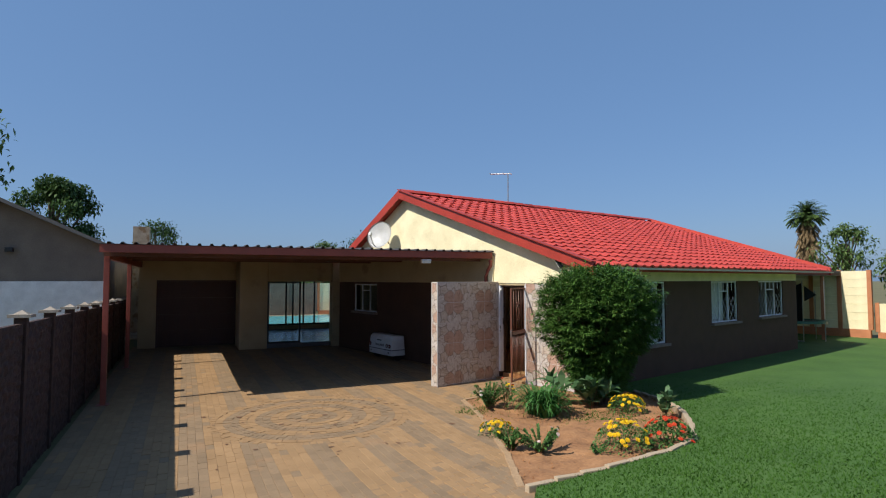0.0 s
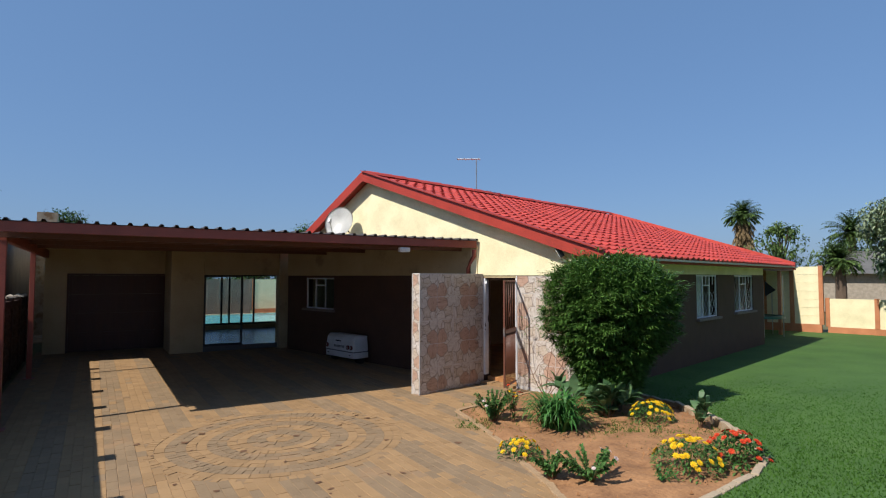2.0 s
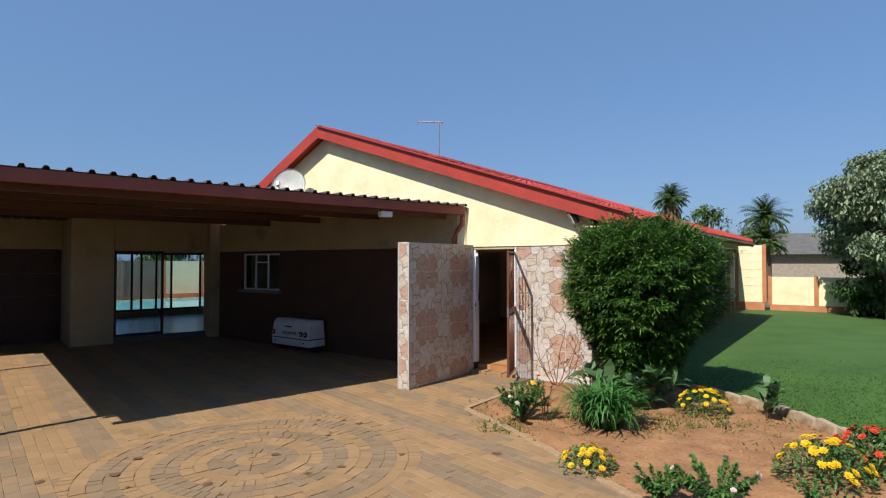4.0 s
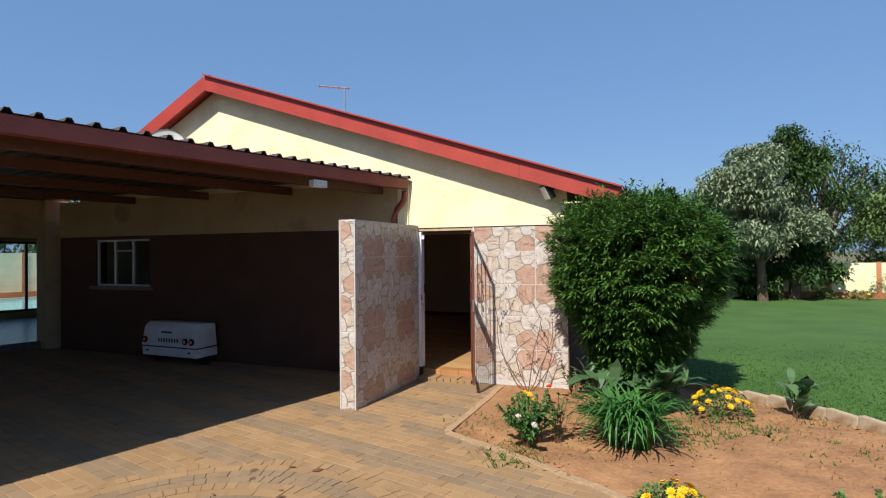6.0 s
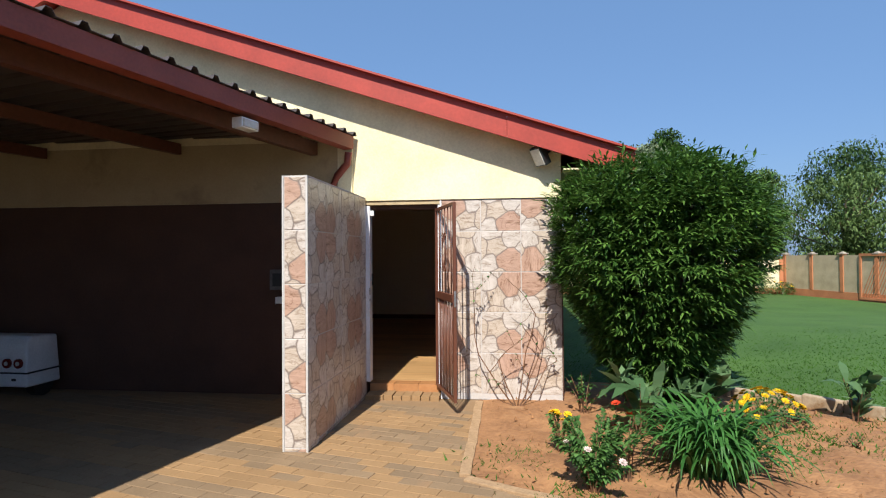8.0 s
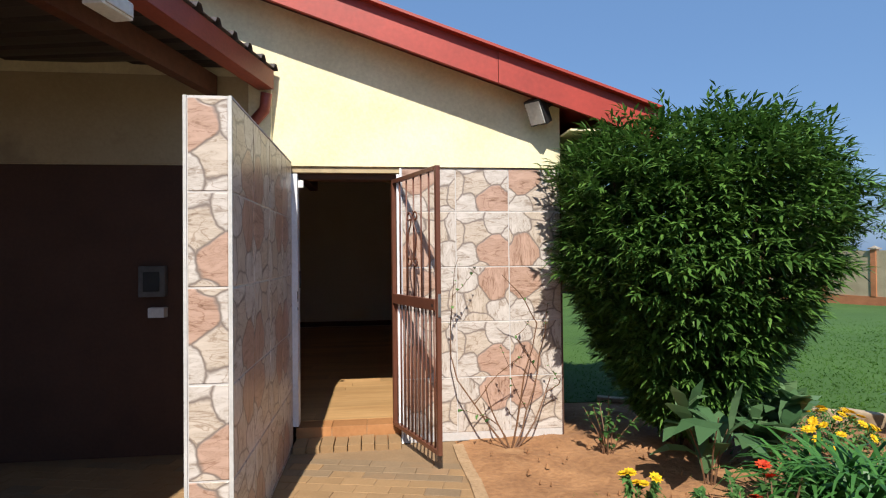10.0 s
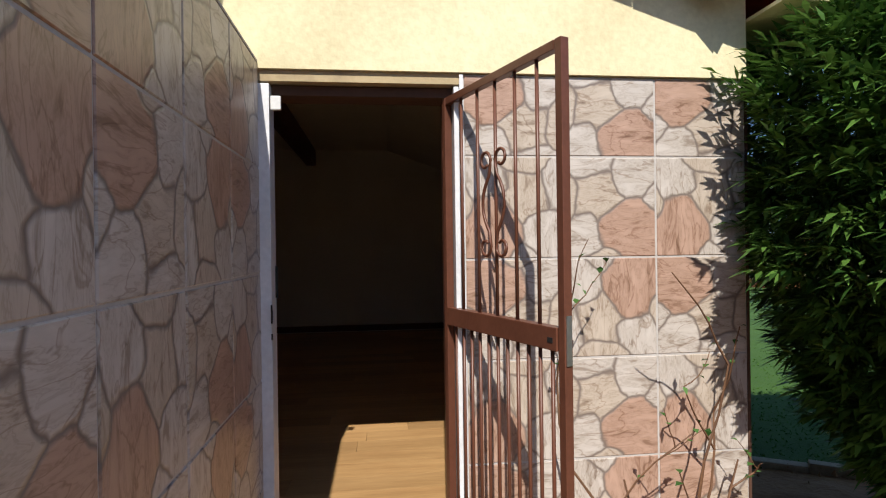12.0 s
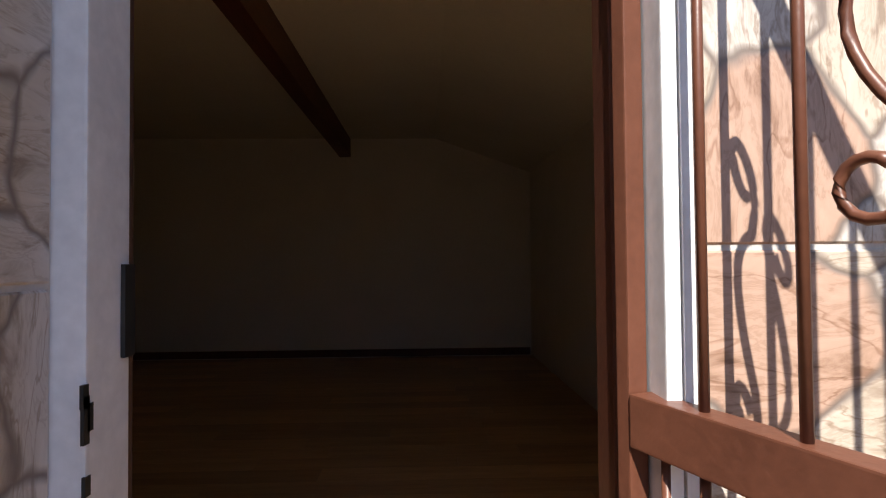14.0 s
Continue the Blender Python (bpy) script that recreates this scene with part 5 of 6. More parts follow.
def resample(pts, step):
    out, carry = [], 0.0
    for (x0, y0), (x1, y1) in zip(pts, pts[1:]):
        ln = math.hypot(x1 - x0, y1 - y0)
        d = carry
        while d < ln:
            out.append((x0 + (x1 - x0) * d / ln, y0 + (y1 - y0) * d / ln, math.atan2(y1 - y0, x1 - x0)))
            d += step
        carry = d - ln
    return out


edging = thing("bed_edging", "weathered concrete kerb round the flower bed", "kerb", kind="structure")
kerb_outer = mesh_of("kerb_stone", boxes((-0.161, 0.161, -0.036, 0.036, -0.14, 0.055), bevel=0.012), CONCRETE)
kerb_inner = mesh_of("kerb_stone", boxes((-0.162, 0.162, -0.04, 0.04, -0.05, 0.018), bevel=0.008), DUSTY_KERB)
for x, y, a in resample(bed_outer[1:], 0.325):
    part("kerb_stone", kerb_outer, None, edging, "", Matrix.Translation((x + rs.uniform(-0.008, 0.008), y + rs.uniform(-0.008, 0.008), rise(x, y) + bank(x, y) * 0.9 + rs.uniform(-0.03, -0.018))) @ pose(0, 0, 0, rs.uniform(-3, 3), rs.uniform(-1, 1), math.degrees(a) + rs.uniform(-2, 2)))
for x, y, a in resample(bed_inner, 0.325):
    part("kerb_stone", kerb_inner, None, edging, "", Matrix.Translation((x, y, rise(x, y) + rs.uniform(-0.012, 0.004))) @ pose(0, 0, 0, rs.uniform(-2, 2), rs.uniform(-1, 1), math.degrees(a) + rs.uniform(-3, 3)))
vs, fs = [], []
while len(fs) < 900:
    x, y = rs.uniform(-7.7, -3.5), rs.uniform(3.3, 8.7)
    if inside(bed, x, y):
        r = rs.uniform(0.006, 0.022)
        k, g = len(vs), rise(x, y)
        vs += [(x + r * math.cos(q), y + r * math.sin(q), g + rs.uniform(0.01, 0.03)) for q in (0, 2.1, 4.2)] + [(x, y, g + 0.035 + r * 0.8), (x, y, g - 0.01)]
        fs += [(k, k + 1, k + 3), (k + 1, k + 2, k + 3), (k + 2, k, k + 3)]
stuff_mesh("soil_clods", vs, fs, SOIL, None, "small clods of red soil", "soil")
vs, fs = [], []
for cx, cy, sp, cnt in ((-5.6, 6.7, 0.28, 520), (-5.3, 6.2, 0.22, 300), (-6.7, 6.2, 0.3, 300), (-4.9, 6.6, 0.25, 260), (-7.4, 6.1, 0.2, 260), (-4.7, 7.0, 0.3, 260), (-7.0, 5.45, 0.18, 260), (-4.5, 6.2, 0.2, 120)):
    for _ in range(cnt):
        x, y = rs.gauss(cx, sp), rs.gauss(cy, sp)
        a, h, w = rs.random() * 6.28, rs.uniform(0.01, 0.03), rs.uniform(0.004, 0.012)
        k, g = len(vs), rise(x, y)
        vs += [(x - w * math.cos(a), y - w * math.sin(a), g), (x + w * math.cos(a), y + w * math.sin(a), g), (x + rs.uniform(-0.05, 0.05), y + rs.uniform(-0.05, 0.05), g + h + 0.02)]
        fs.append((k, k + 1, k + 2))
stuff_mesh("weeds", vs, fs, GRASS, None, "thin weeds and grass tufts in the soil", "weeds")

# ---- foliage ----


def leaf(vs, fs, p, d, up, ln, w, bend=0.25, segs=2):
    """A folded, pointed leaf from p along d."""
    d, side = d.normalized(), d.cross(up)
    side = side.normalized() if side.length > 1e-4 else Vector((1, 0, 0))
    nrm = side.cross(d)
    k = len(vs)
    prof = [(0.0, 0.12), (0.45, 1.0), (1.0, 0.03)] if segs == 2 else [(0.0, 0.25), (0.3, 0.9), (0.65, 1.0), (1.0, 0.04)]
    for t, q in prof:
        c = p + d * (ln * t) - Vector((0, 0, 1)) * (bend * ln * t * t)
        for s in (-1, 1):
            vs.append(tuple(c + side * (s * w * q) + nrm * (0.25 * w * q)))
    for j in range(len(prof) - 1):
        a = k + 2 * j
        fs.append((a, a + 1, a + 3, a + 2))


def rand_dir(r):
    z, a = r.uniform(-1, 1), r.random() * 6.283
    q = math.sqrt(1 - z * z)
    return Vector((q * math.cos(a), q * math.sin(a), z))


def bush_radius(z):
    """Half width of the big bush at a height: a wide rounded head on a narrow foot."""
    z = z * 1.1
    prev = (0.15, 0.20)
    for q in ((0.30, 0.36), (0.73, 0.60), (1.15, 0.85), (1.5, 1.03), (1.95, 1.14), (2.25, 0.97), (2.42, 0.76), (2.55, 0.35), (2.6, 0.0)):
        if z <= q[0]:
            t = (z - prev[0]) / (q[0] - prev[0])
            return max(0.0, 0.91 * (prev[1] + (q[1] - prev[1]) * t))
        prev = q
    return 0.0


big = thing("bush", "large dense rounded green bush beside the house corner", "bush", Matrix.Translation((-6.12, 7.48, 0)))
r = random.Random(21)
vs, fs = [], []
n = 0
while n < 5600:
    z = r.uniform(0.18, 2.34)
    a = r.random() * 6.283
    R = bush_radius(z) * (1 + 0.16 * noise.noise(Vector((2.2 * math.cos(a), 2.2 * math.sin(a), z * 2.0))) + 0.14 * noise.noise(Vector((6 * math.cos(a), 6 * math.sin(a), z * 6.5))))
    if R < 0.05 or r.random() > (R / 1.15 + 0.2):
        continue
    depth = r.random() ** 2.2
    rad = R * (1 - 0.45 * depth)
    c = Vector((0.9 * rad * math.cos(a), 1.03 * rad * math.sin(a), z))
    if c.y + 7.52 > 7.80 and c.x - 6.02 < -6.98:
        continue
    out = Vector((math.cos(a), math.sin(a), 0.05 + 0.9 * max(0, (z - 1.4)))).normalized()
    tip = (out + 0.35 * rand_dir(r)).normalized()
    across = tip.orthogonal().normalized()
    shoot = r.uniform(0.05, 0.13) + (0.11 if z > 1.9 and r.random() < 0.35 else 0)
    for k in range(r.randint(9, 13)):
        t = k / 11
        p = c + tip * (shoot * t)
        d = (tip * (0.45 + 0.7 * t) + Matrix.Rotation(2.4 * k, 3, tip) @ across * (1.0 - 0.45 * t) + 0.25 * rand_dir(r))
        d.z = 0.55 * d.z + 0.05
        d.normalize()
        leaf(vs, fs, p, d, Vector((0, 0, 1)) + 0.3 * rand_dir(r), r.uniform(0.065, 0.112), r.uniform(0.0085, 0.0145), r.uniform(0.05, 0.35))
    n += 1
stuff_mesh("leaves", vs, fs, BUSH, big, kind="")
for k in range(9):
    a = k * 0.7
    bm = bmesh.new()
    tube(bm, [(0.12 * math.cos(a), 0.12 * math.sin(a), -0.02), (0.22 * math.cos(a), 0.22 * math.sin(a), 0.5), (0.5 * math.cos(a), 0.5 * math.sin(a), 1.2), (0.7 * math.cos(a), 0.7 * math.sin(a), 1.9)], 0.035, 6, 0.008)
    part("stem", bm, BARK, big)
# dark inner mass of twigs and old leaves
vs, fs = [], []
for _ in range(2600):
    z = r.uniform(0.3, 2.2)
    a, q = r.random() * 6.283, bush_radius(z) * 0.62 * math.sqrt(r.random())
    leaf(vs, fs, Vector((q * math.cos(a), q * math.sin(a), z)), rand_dir(r), Vector((0, 0, 1)), r.uniform(0.12, 0.2), r.uniform(0.03, 0.05), 0.2)
stuff_mesh("inner_leaves", vs, fs, BUSH, big, kind="")


def strap_clump(name, x, y, n, ln, w, mat, label, cat, seed, droop=0.9, spread=0.12):
    r = random.Random(seed)
    t = thing(name, label, cat, Matrix.Translation((x, y, rise(x, y))))
    vs, fs = [], []
    for _ in range(n):
        a = r.random() * 6.283
        base = Vector((r.uniform(-spread, spread), r.uniform(-spread, spread), 0))
        el = r.uniform(0.85, 1.5)
        L = ln * r.uniform(0.6, 1.1)
        side = Vector((-math.sin(a), math.cos(a), 0))
        p = base.copy()
        k = len(vs)
        seg = 7
        for j in range(seg + 1):
            q = j / seg
            ww = w * (0.7 + 0.5 * q) * (1 - q ** 3)
            for s in (-1, 1):
                vs.append(tuple(p + side * (s * ww)))
            e = el - droop * 2.1 * q * q
            p = p + Vector((math.cos(a) * math.cos(e), math.sin(a) * math.cos(e), math.sin(e))) * (L / seg)
            p.z = max(p.z, 0.012)
        for j in range(seg):
            b = k + 2 * j
            fs.append((b, b + 1, b + 3, b + 2))
        if _ < 90:
            stuff_mesh("leaf", vs, fs, mat, t, kind="")
            vs, fs = [], []
    stuff_mesh("leaves", vs, fs, mat, t, kind="")
    return t


strap_clump("agapanthus", -6.12, 6.02, 380, 0.74, 0.0145, AGA, "arching clump of strap-leaved agapanthus in the bed", "plant", 31, 1.3, 0.17)


def leafy(name, x, y, h, rad, n, mat, label, cat, seed, leaf_len=0.07, leaf_w=0.016, stems=7, flower=None, flowers=0, flower_r=0.03, top_only=True, mound=False, broad=False):
    r = random.Random(seed)
    t = thing(name, label, cat, Matrix.Translation((x, y, rise(x, y))))
    tips = []
    for k in range(stems):
        a = 6.283 * k / stems + r.uniform(-0.4, 0.4)
        q = rad * r.uniform(0.35, 0.95)
        tip = Vector((q * math.cos(a), q * math.sin(a), h * r.uniform(0.65, 1.0) * (math.sqrt(max(0.1, 1 - (q / rad) ** 2)) if mound else 1)))
        mid = Vector((0.4 * tip.x, 0.4 * tip.y, 0.5 * tip.z))
        bm = bmesh.new()
        tube(bm, [(0.02 * math.cos(a), 0.02 * math.sin(a), -0.01), mid, tip], 0.006, 5, 0.003)
        part("stem", bm, TWIG if not mound else BUSH, t)
        tips.append((mid, tip))
    vs, fs = [], []
    for _ in range(n):
        if mound:
            a, q = r.random() * 6.283, math.sqrt(r.random())
            top = h * math.sqrt(max(0.02, 1 - q ** 2.4)) * 0.92
            p = Vector((rad * q * math.cos(a), rad * q * math.sin(a), top * (1 - 0.6 * r.random() ** 1.5)))
            d = (Vector((p.x, p.y, 0.15 + p.z * 0.5)).normalized() + 0.9 * rand_dir(r)).normalized()
        else:
            mid, tip = r.choice(tips)
            q = r.random() ** 0.7
            p = mid.lerp(tip, q) if r.random() < 0.75 else mid * r.uniform(0.3, 1.0)
            d = (Vector((p.x, p.y, rad * (1.9 if broad else 0.4))).normalized() + 0.8 * rand_dir(r)).normalized()
        leaf(vs, fs, p, d, Vector((0, 0, 1)), leaf_len * r.uniform(0.6, 1.2), leaf_w * r.uniform(0.7, 1.2), r.uniform(0.1, 0.6), 3 if broad else 2)
    stuff_mesh("leaves", vs, fs, mat, t, kind="")
    for _ in range(flowers):
        if mound:
            a, q = r.random() * 6.283, math.sqrt(r.random()) * 0.95
            p = Vector((rad * q * math.cos(a), rad * q * math.sin(a), h * math.sqrt(max(0.05, 1 - q ** 2.4)) + 0.005))
        else:
            p = r.choice(tips)[1] + Vector((r.uniform(-0.02, 0.02), r.uniform(-0.02, 0.02), 0.01))
        fv, ff = [], []
        ax = (Vector((p.x, p.y, h * 1.1)).normalized() + 0.3 * rand_dir(r)).normalized()
        s = ax.orthogonal().normalized()
        for ring, (cnt, tilt, sc) in enumerate(((9, 0.25, 1.0), (8, 0.7, 0.8), (5, 1.15, 0.5))):
            for j in range(cnt):
                d = Matrix.Rotation(6.283 * j / cnt + ring, 3, ax) @ s
                leaf(fv, ff, p, (d + ax * tilt).normalized(), ax, flower_r * sc, flower_r * 0.36, 0.05)
        stuff_mesh("flower_head", fv, ff, flower, t, kind="")
    return t


leafy("marigold", -5.78, 4.67, 0.20, 0.25, 500, ROSE_LEAF, "low marigold with bright yellow flower heads", "flower", 41, 0.045, 0.010, 8, YELLOW_PETAL, 26, 0.036, mound=True)
leafy("marigold", -4.07, 5.16, 0.34, 0.34, 1100, ROSE_LEAF, "bushy marigold covered in yellow flower heads", "flower", 42, 0.05, 0.010, 10, YELLOW_PETAL, 40, 0.038, mound=True)
leafy("marigold", -5.30, 7.11, 0.30, 0.31, 800, ROSE_LEAF, "rounded marigold with golden yellow flower heads", "flower", 43, 0.05, 0.010, 10, YELLOW_PETAL, 46, 0.036, mound=True)
leafy("red_zinnia", -3.75, 5.63, 0.34, 0.32, 900, ROSE_LEAF, "bushy plant with orange-red flower heads at the kerb", "flower", 44, 0.07, 0.014, 10, RED_PETAL, 34, 0.036, mound=True)
leafy("marigold", -7.10, 6.28, 0.36, 0.14, 300, ROSE_LEAF, "small upright marigold with yellow flowers", "flower", 45, 0.05, 0.011, 6, YELLOW_PETAL, 7, 0.036)
leafy("rose_shrub", -6.95, 5.62, 0.44, 0.34, 2600, ROSE_LEAF, "leafy low rose shrub with a few pale and red blooms", "shrub", 46, 0.05, 0.015, 26, PINK_PETAL, 4, 0.03)
leafy("red_geranium", -6.72, 5.78, 0.52, 0.16, 90, ROSE_LEAF, "thin stems carrying red flower clusters", "flower", 47, 0.05, 0.014, 5, RED_PETAL, 5, 0.036)
leafy("canna", -5.91, 6.98, 0.46, 0.36, 120, BROAD, "broad-leaved grey-green canna plants", "plant", 48, 0.32, 0.065, 9, broad=True)
leafy("canna", -6.42, 6.75, 0.56, 0.24, 26, BROAD, "broad-leaved grey-green canna plants", "plant", 49, 0.34, 0.06, 6, broad=True)
leafy("canna", -4.63, 7.05, 0.40, 0.20, 30, BROAD, "small broad-leaved canna by the kerb", "plant", 50, 0.24, 0.05, 6, broad=True)
leafy("rose_shrub", -4.69, 4.35, 0.28, 0.32, 1900, ROSE_LEAF, "spreading low rose shrub with faded blooms", "shrub", 51, 0.045, 0.014, 20, PINK_PETAL, 9, 0.026)
leafy("rose_shrub", -5.04, 4.21, 0.26, 0.20, 1200, ROSE_LEAF, "small leafy shrub on bare soil", "shrub", 52, 0.045, 0.014, 14)
leafy("seedling", -4.13, 4.69, 0.14, 0.12, 110, AGA, "small green seedling on bare soil", "plant", 53, 0.05, 0.014, 6)
leafy("seedling", -4.97, 6.46, 0.12, 0.07, 30, ROSE_LEAF, "tiny sparse seedling on bare soil", "plant", 54, 0.04, 0.010, 4)
leafy("rose_shrub", -6.80, 7.35, 0.42, 0.22, 90, ROSE_LEAF, "sparse rose shrub under the bush", "shrub", 55, 0.06, 0.02, 7)

# bare rose climbing against the tiles
rose = thing("climbing_rose", "nearly bare rose with thorny brown stems against the tiles", "rose", Matrix.Translation((-7.42, 7.62, 0)))
r = random.Random(61)
rv, rf = [], []


def grow(p, d, ln, rad, level):
    pts, q = [p], p.copy()
    for k in range(5):
        d = (d + 0.22 * rand_dir(r) + Vector((0, -0.01, 0.05))).normalized()
        q = q + d * (ln / 5)
        q.y = min(q.y, 0.19)
        q.x = max(-0.42, min(q.x, 0.40))
        pts.append(q.copy())
        if level < 2 and k > 0 and r.random() < 0.42:
            side = Vector((r.uniform(-1, 1), r.uniform(-0.5, 0.2), r.uniform(0.3, 1.0))).normalized()
            grow(q.copy(), side, ln * r.uniform(0.35, 0.6), rad * 0.6, level + 1)
        if level > 0 and r.random() < 0.55:
            leaf(rv, rf, q, (d + rand_dir(r)).normalized(), Vector((0, 0, 1)), r.uniform(0.03, 0.06), r.uniform(0.010, 0.018), 0.4)
    bm = bmesh.new()
    tube(bm, pts, rad, 5, rad * 0.5)
    part("stem", bm, TWIG, rose)


for a, ln in ((-0.55, 1.05), (0.12, 0.95), (0.6, 0.75), (-0.15, 0.5), (0.9, 0.6)):
    grow(Vector((0.04 * a, 0, -0.01)), Vector((a, 0.05, 1.0)).normalized(), ln, 0.008, 0)
stuff_mesh("leaves", rv, rf, ROSE_LEAF, rose, kind="")


# ---- trees ----


def tree(name, x, y, height, crown_r, crown_low, mat, label, seed, n=5200, leaf_size=0.22, gaps=0.35, lean=0.0, squash=1.0, z0=0.0):
    r = random.Random(seed)
    t = thing(name, label, "tree", Matrix.Translation((x, y, z0)))
    bm = bmesh.new()
    top = Vector((lean, 0, height * 0.82))
    tube(bm, [(0, 0, -0.1), (lean * 0.3, 0, height * 0.3), top], 0.035 * height, 8, 0.012 * height)
    clumps = []
    for k in range(44):
        a = r.random() * 6.283
        z = crown_low + (height - crown_low) * r.random()
        zz = (z - crown_low) / (height - crown_low)
        rr = crown_r * math.sqrt(max(0.05, 1 - (2 * zz - 0.9) ** 2 / 1.25)) * math.sqrt(r.random()) * 0.92
        c = Vector((lean * zz + rr * math.cos(a), rr * math.sin(a), z))
        clumps.append((c, crown_r * r.uniform(0.22, 0.42)))
        if k % 2 == 0:
            base = Vector((lean * 0.4, 0, max(height * 0.22, z * 0.5)))
            tube(bm, [base, base.lerp(c, 0.5) + Vector((0, 0, 0.1)), c], 0.012 * height, 5, 0.004 * height)
    part("trunk", bm, BARK, t)
    vs, fs = [], []
    for _ in range(n):
        c, cr = r.choice(clumps)
        d = rand_dir(r)
        q = r.random() ** 0.45
        p = c + Vector((d.x * cr * q, d.y * cr * q, d.z * cr * q * 0.75 * squash))
        if noise.noise(p * (1.6 / max(0.5, crown_r * 0.4)) + Vector((seed, 0, 0))) < -gaps:
            continue
        leaf(vs, fs, p, (rand_dir(r) + Vector((0, 0, -0.2))).normalized(), Vector((0, 0, 1)), leaf_size * r.uniform(0.6, 1.3), leaf_size * r.uniform(0.16, 0.3), 0.3)
    stuff_mesh("crown", vs, fs, mat, t, kind="")
    return t


tree("tree", -2.75, 22.5, 5.0, 2.0, 1.9, TREE_GREY, "spreading silver-green tree at the lawn edge", 71, 36000, 0.15, 0.6, -0.2)
tree("tree", -1.55, 24.0, 5.9, 1.9, 0.7, TREE_DARK, "dark shaggy tree with a dense base beside the garden wall", 86, 22000, 0.16, 0.45, 0.2)
tree("shrub_tree", -2.9, 23.7, 2.5, 1.35, 0.1, TREE_DARK, "low dark bushy growth under the silver tree", 87, 16000, 0.14, 0.6)
tree("tree", 0.9, 30.5, 6.6, 2.2, 2.8, TREE_DARK, "open crowned dark tree behind the garden wall", 72, 4200, 0.17, 0.15)
tree("tree", 3.9, 31.0, 5.2, 2.9, 0.8, TREE_MID, "olive green tree behind the garden wall", 73, 22000, 0.17, 0.60)
tree("tree", 9.5, 33.0, 5.4, 3.2, 0.6, TREE_MID, "olive green tree behind the garden wall", 74, 14000, 0.20, 0.50)
tree("tree", 16.0, 44.0, 8.5, 4.2, 1.0, TREE_DARK, "dense dark green tree beyond the fence", 75, 12000, 0.26, 0.55)
tree("tree", 24.0, 43.0, 10.0, 4.5, 1.0, TREE_DARK, "dense dark green tree beyond the fence", 76, 12000, 0.26, 0.55)
tree("tree", 20.5, 38.0, 7.5, 2.4, 0.6, TREE_MID, "yellow-green conifer-like tree beyond the fence", 77, 9000, 0.22, 0.60)
tree("tree", 30.0, 36.0, 9.0, 4.5, 1.0, TREE_DARK, "dense dark green tree beyond the fence", 78, 12000, 0.26, 0.55)
tree("tree", -46.0, 1.9, 8.6, 3.1, 2.5, TREE_DARK, "dense dark green tree behind the neighbouring house", 79, 15000, 0.30, 0.7)
tree("tree", -27.0, -2.9, 9.2, 2.4, 4.6, TREE_DARK, "open dark green tree behind the neighbouring house", 80, 2600, 0.26, 0.1)
tree("tree", -52.0, 9.5, 6.6, 2.8, 2.0, TREE_DARK, "dark green tree beyond the garage", 81, 6000, 0.23, 0.45)
tree("tree", -46.0, 27.0, 6.4, 3.4, 2.0, TREE_DARK, "dark green tree beyond the roofs", 82, 9000, 0.24, 0.45)
tree("tree", -52.0, 25.0, 5.6, 2.8, 2.0, TREE_MID, "dark green tree beyond the roofs", 83, 7000, 0.24, 0.45)
tree("tree", -11.2, 39.0, 5.2, 1.7, 2.2, TREE_MID, "thin light green tree beyond the end wall", 84, 3000, 0.24, 0.15)
tree("tree", -9.0, 46.0, 4.6, 2.4, 1.0, TREE_MID, "thin light green tree beyond the end wall", 85, 4200, 0.26, 0.3)

for k, (a, b) in enumerate(((2.0, 27.0), (6.0, 27.5), (10.0, 28.5), (14.0, 28.0))):
    q = lot(a, b)
    tree("tree", q.x, q.y, 3.6, 1.9, 0.8, TREE_DARK, "dark green tree behind the pool wall", 120 + k, 2500, 0.24, 0.4)


def palm(x, y, height, frond, seed, label, skirt=True):
    r = random.Random(seed)
    t = thing("palm_tree", label, "palm", Matrix.Translation((x, y, 0)))
    bm = bmesh.new()
    tube(bm, [(0, 0, -0.1), (0.05, 0, height * 0.5), (0, 0, height)], 0.28, 10, 0.22)
    part("trunk", bm, BARK, t)

    def crown(name, cnt, lo, hi, mat, ln, droop, low=0.0):
        vs, fs = [], []
        for _ in range(cnt):
            a, e = r.random() * 6.283, r.uniform(lo, hi)
            p = Vector((0, 0, height - low * r.random()))
            L = ln * r.uniform(0.75, 1.1)
            for j in range(9):
                q = j / 9
                ee = e - droop * q * q
                d = Vector((math.cos(a) * math.cos(ee), math.sin(a) * math.cos(ee), math.sin(ee)))
                for s in (-1, 1):
                    side = Vector((-math.sin(a) * s, math.cos(a) * s, 0.1))
                    leaf(vs, fs, p, (d * 0.7 + side * (0.9 - 0.4 * q)).normalized(), Vector((0, 0, 1)), L * 0.34 * (1 - 0.5 * q), 0.045, 0.3)
                p = p + d * (L / 9)
        stuff_mesh(name, vs, fs, mat, t, kind="")
    crown("fronds", 150, -0.45, 1.5, PALM, frond, 1.0)
    if skirt:
        crown("dry_skirt", 330, -1.5, -0.75, DRY, frond * 0.95, 0.4, 2.1)
    return t


palm(-13.5, 39.6, 6.15, 1.2, 91, "tall palm with a brown skirt of dead fronds")
palm(-8.6, 46.0, 5.1, 1.7, 92, "palm with drooping green fronds beyond the wall", False)
palm(-7.4, 34.0, 2.9, 1.15, 93, "small palm with stiff fronds beyond the wall", False)

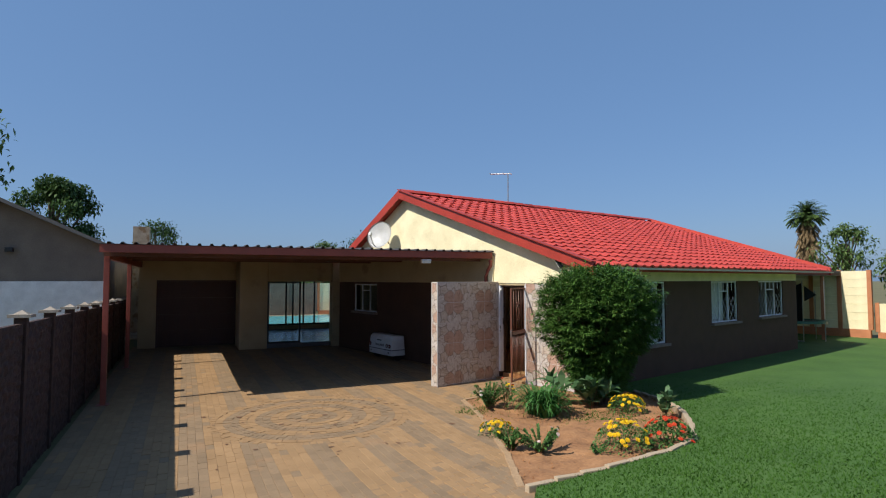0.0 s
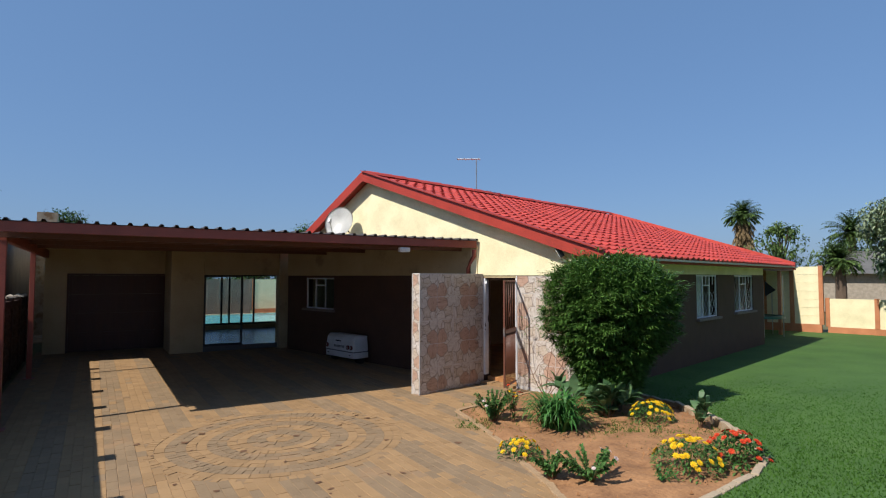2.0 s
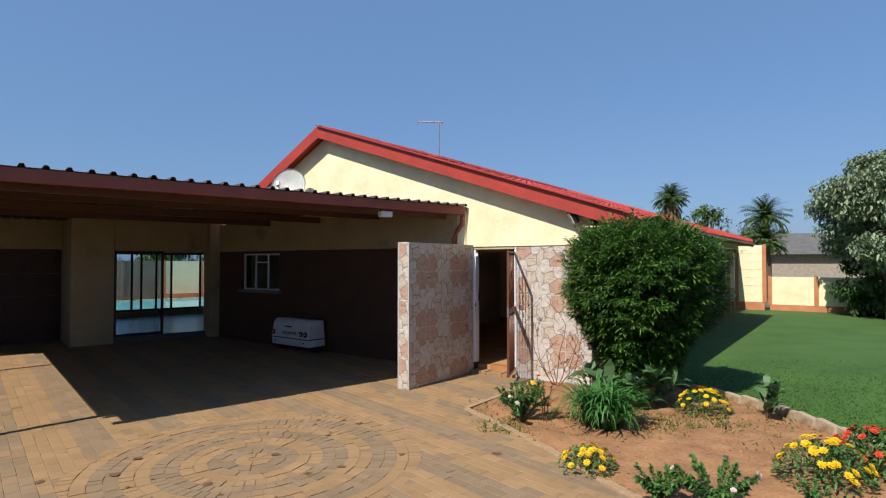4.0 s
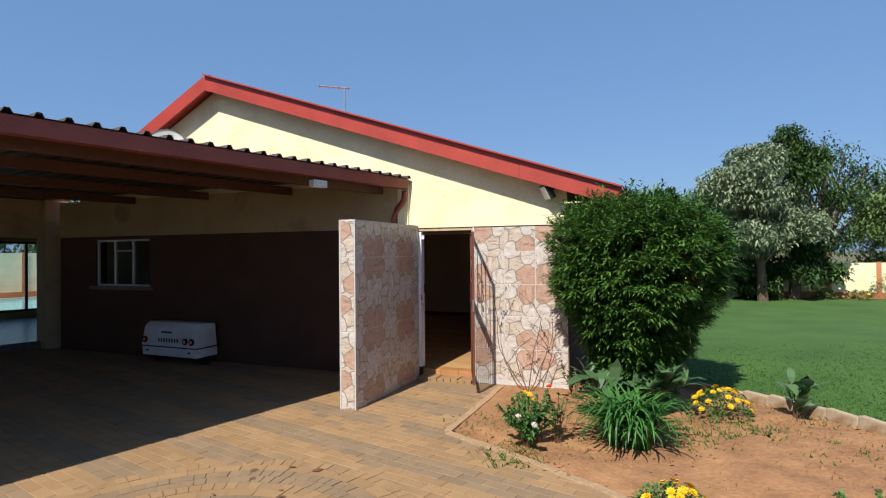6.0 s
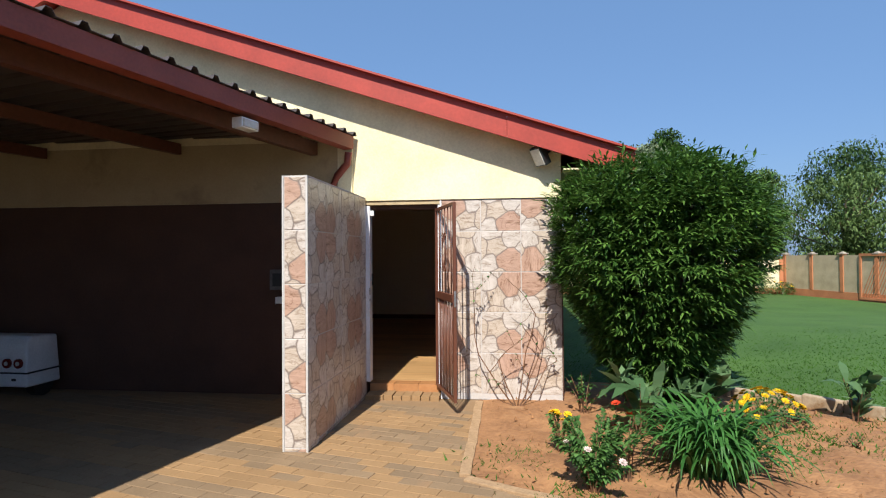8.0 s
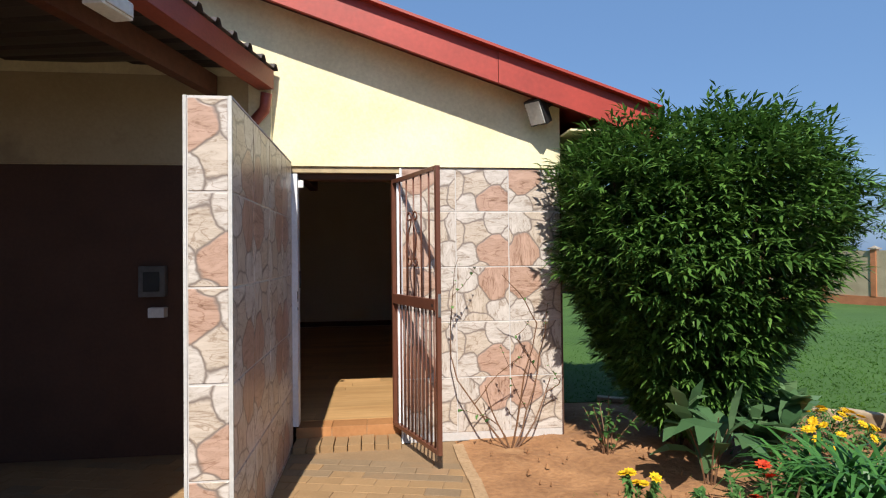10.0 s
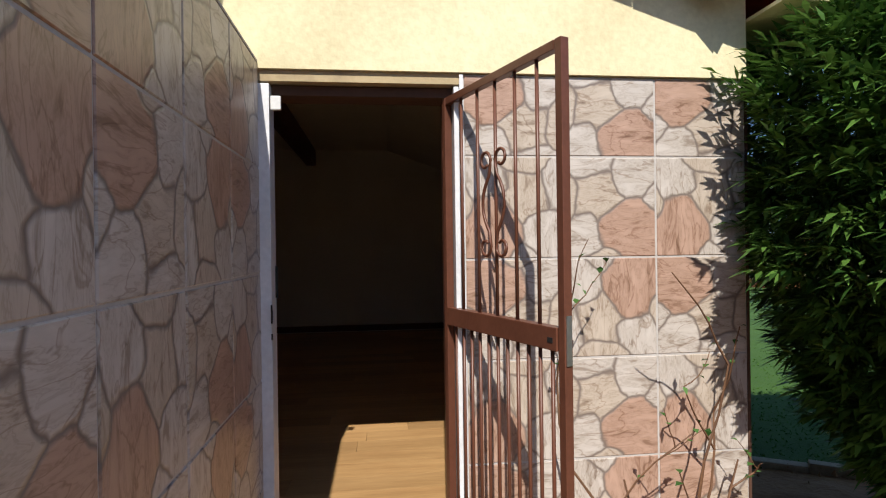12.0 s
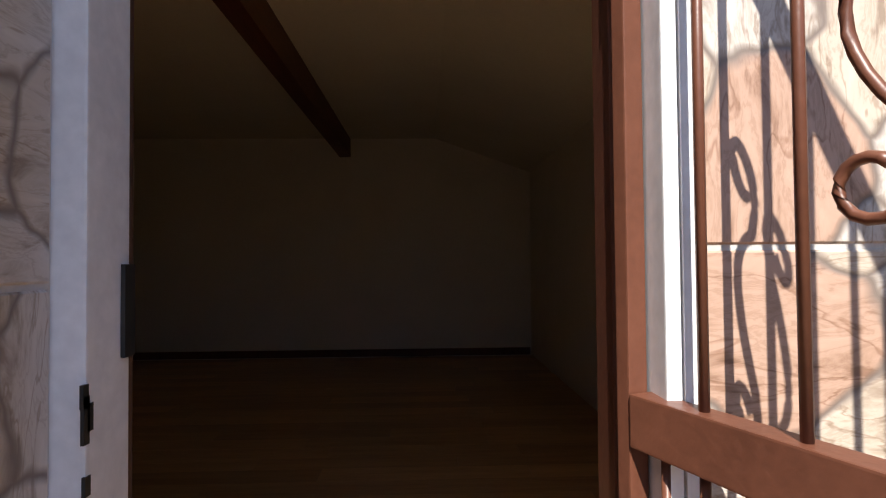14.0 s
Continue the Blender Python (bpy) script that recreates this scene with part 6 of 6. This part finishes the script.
# shrubs and flowers along the low wall
for k, (x, h, rr) in enumerate(((-0.6, 0.4, 0.35), (0.4, 0.35, 0.4), (1.2, 0.95, 0.55), (2.0, 0.5, 0.45), (2.5, 0.5, 0.35), (-3.2, 0.9, 0.6))):
    leafy("border_shrub", x, BACK_Y - 0.55, h, rr, 500, TREE_MID, "low green border shrub along the garden wall", "shrub", 100 + k, 0.09, 0.02, 8, YELLOW_PETAL, 6, 0.05, mound=True)

# ---- pavers of the driveway, in stripes along the drive, and a ring of cobbles ----
CIRC, CIRC_R = Vector((-8.40, 3.12)), 1.52
BX, BY, JT = 0.105, 0.215, 0.0035
pav = boxes((-BX / 2 + JT / 2, BX / 2 - JT / 2, -BY / 2 + JT / 2, BY / 2 - JT / 2, -0.03, 0.0))
es = [e for e in pav.edges if all(abs(v.co.z) < 1e-6 for v in e.verts)]
bmesh.ops.bevel(pav, geom=es, offset=0.0028, segments=1, affect='EDGES')
pav_me_t = mesh_of("paver", pav, TAN_PAVER)
pav_me_g = pav_me_t.copy()
pav_me_g.materials.clear()
pav_me_g.materials.append(GREY_PAVER)
pvv = [tuple(v.co) for v in pav_me_t.vertices]
pff = [tuple(p.vertices) for p in pav_me_t.polygons]
rpv = random.Random(17)
acc = {"t": ([], []), "g": ([], [])}


def add_piece(store, m, verts, faces):
    vs, fs = store
    k = len(vs)
    vs.extend(tuple(m @ Vector(v)) for v in verts)
    fs.extend(tuple(i + k for i in f) for f in faces)


singles = 0
ncol = int(7.7 / BX)
for c in range(ncol):
    a = 0.05 + (c + 0.5) * BX
    stripe = "g" if (c % 7) in (0, 1, 2) else "t"
    off = 0.5 * (c % 2) + rpv.uniform(-0.04, 0.04)
    for q in range(-55, 43):
        b = (q + off) * BY
        p = lot(a, b)
        if (Vector((p.x, p.y)) - CIRC).length < CIRC_R + 0.02 or not inside(drive_outline, p.x, p.y) or p.y > 7.84 and p.x > -9.0:
            continue
        if p.y > 7.75 and p.x < -9.0 or p.x < -19.1 + 0.3 or p.x > 1.5 or (b > 7.4 and 3.0 < a < 4.1):
            continue
        kind = stripe if rpv.random() > 0.04 else ("t" if stripe == "g" else "g")
        m = LOT @ pose(a, b, rise(p.x, p.y) + rpv.uniform(-0.002, 0.002), rpv.uniform(-0.3, 0.3), rpv.uniform(-0.4, 0.4), rpv.uniform(-0.6, 0.6))
        if singles < 300 and -8.9 < p.x < -6.2 and 3.6 < p.y < 7.8:
            part("paver", pav_me_g if kind == "g" else pav_me_t, None, driveway, "", m)
            singles += 1
        else:
            add_piece(acc[kind], m, pvv, pff)
# concentric rings
ring_r, w, k = 0.06, 0.115, 0
while ring_r < CIRC_R - 0.05:
    rm = ring_r + w / 2
    radial = (k % 4) != 3
    cnt = max(5, int(2 * math.pi * rm / (0.085 if radial else 0.20)))
    for j in range(cnt):
        a0, a1 = 2 * math.pi * j / cnt, 2 * math.pi * (j + 1) / cnt
        g = 0.004 / rm
        ins, outs = ring_r + 0.003, ring_r + w - 0.003
        lift = rpv.uniform(-0.005, 0.003)
        top = [(CIRC.x + rr * math.cos(t), CIRC.y + rr * math.sin(t), lift) for rr, t in ((ins, a0 + g), (outs, a0 + g), (outs, a1 - g), (ins, a1 - g))]
        low = [(x, y, -0.03) for x, y, z in top]
        add_piece(acc["g" if k % 4 in (1, 2) else "t"], Matrix(), top + low, [(0, 1, 2, 3), (0, 4, 5, 1), (1, 5, 6, 2), (2, 6, 7, 3), (3, 7, 4, 0)])
    ring_r += w
    k += 1
for key, mat in (("t", TAN_PAVER_I), ("g", GREY_PAVER_I)):
    stuff_mesh("pavers", *acc[key], mat, driveway)
vs, fs = [], []
rl = random.Random(29)
for _ in range(46):
    x, y = rl.uniform(-9.4, -4.5), rl.uniform(1.0, 5.6)
    if not inside(drive_outline, x, y):
        continue
    n, rr, st, ang = 9, rl.uniform(0.012, 0.05), rl.uniform(0.4, 1.0), rl.random() * 3.1
    k = len(vs)
    for j in range(n):
        q, e = 6.283 * j / n, rr * rl.uniform(0.7, 1.2)
        u, v = e * math.cos(q), st * e * math.sin(q)
        vs.append((x + u * math.cos(ang) - v * math.sin(ang), y + u * math.sin(ang) + v * math.cos(ang), 0.0045 + rl.uniform(0, 0.003)))
    fs.append(tuple(range(k, k + n)))
stuff_mesh("fallen_leaves", vs, fs, TWIG, None, "scattered dry brown leaves on the paving", "leaves")
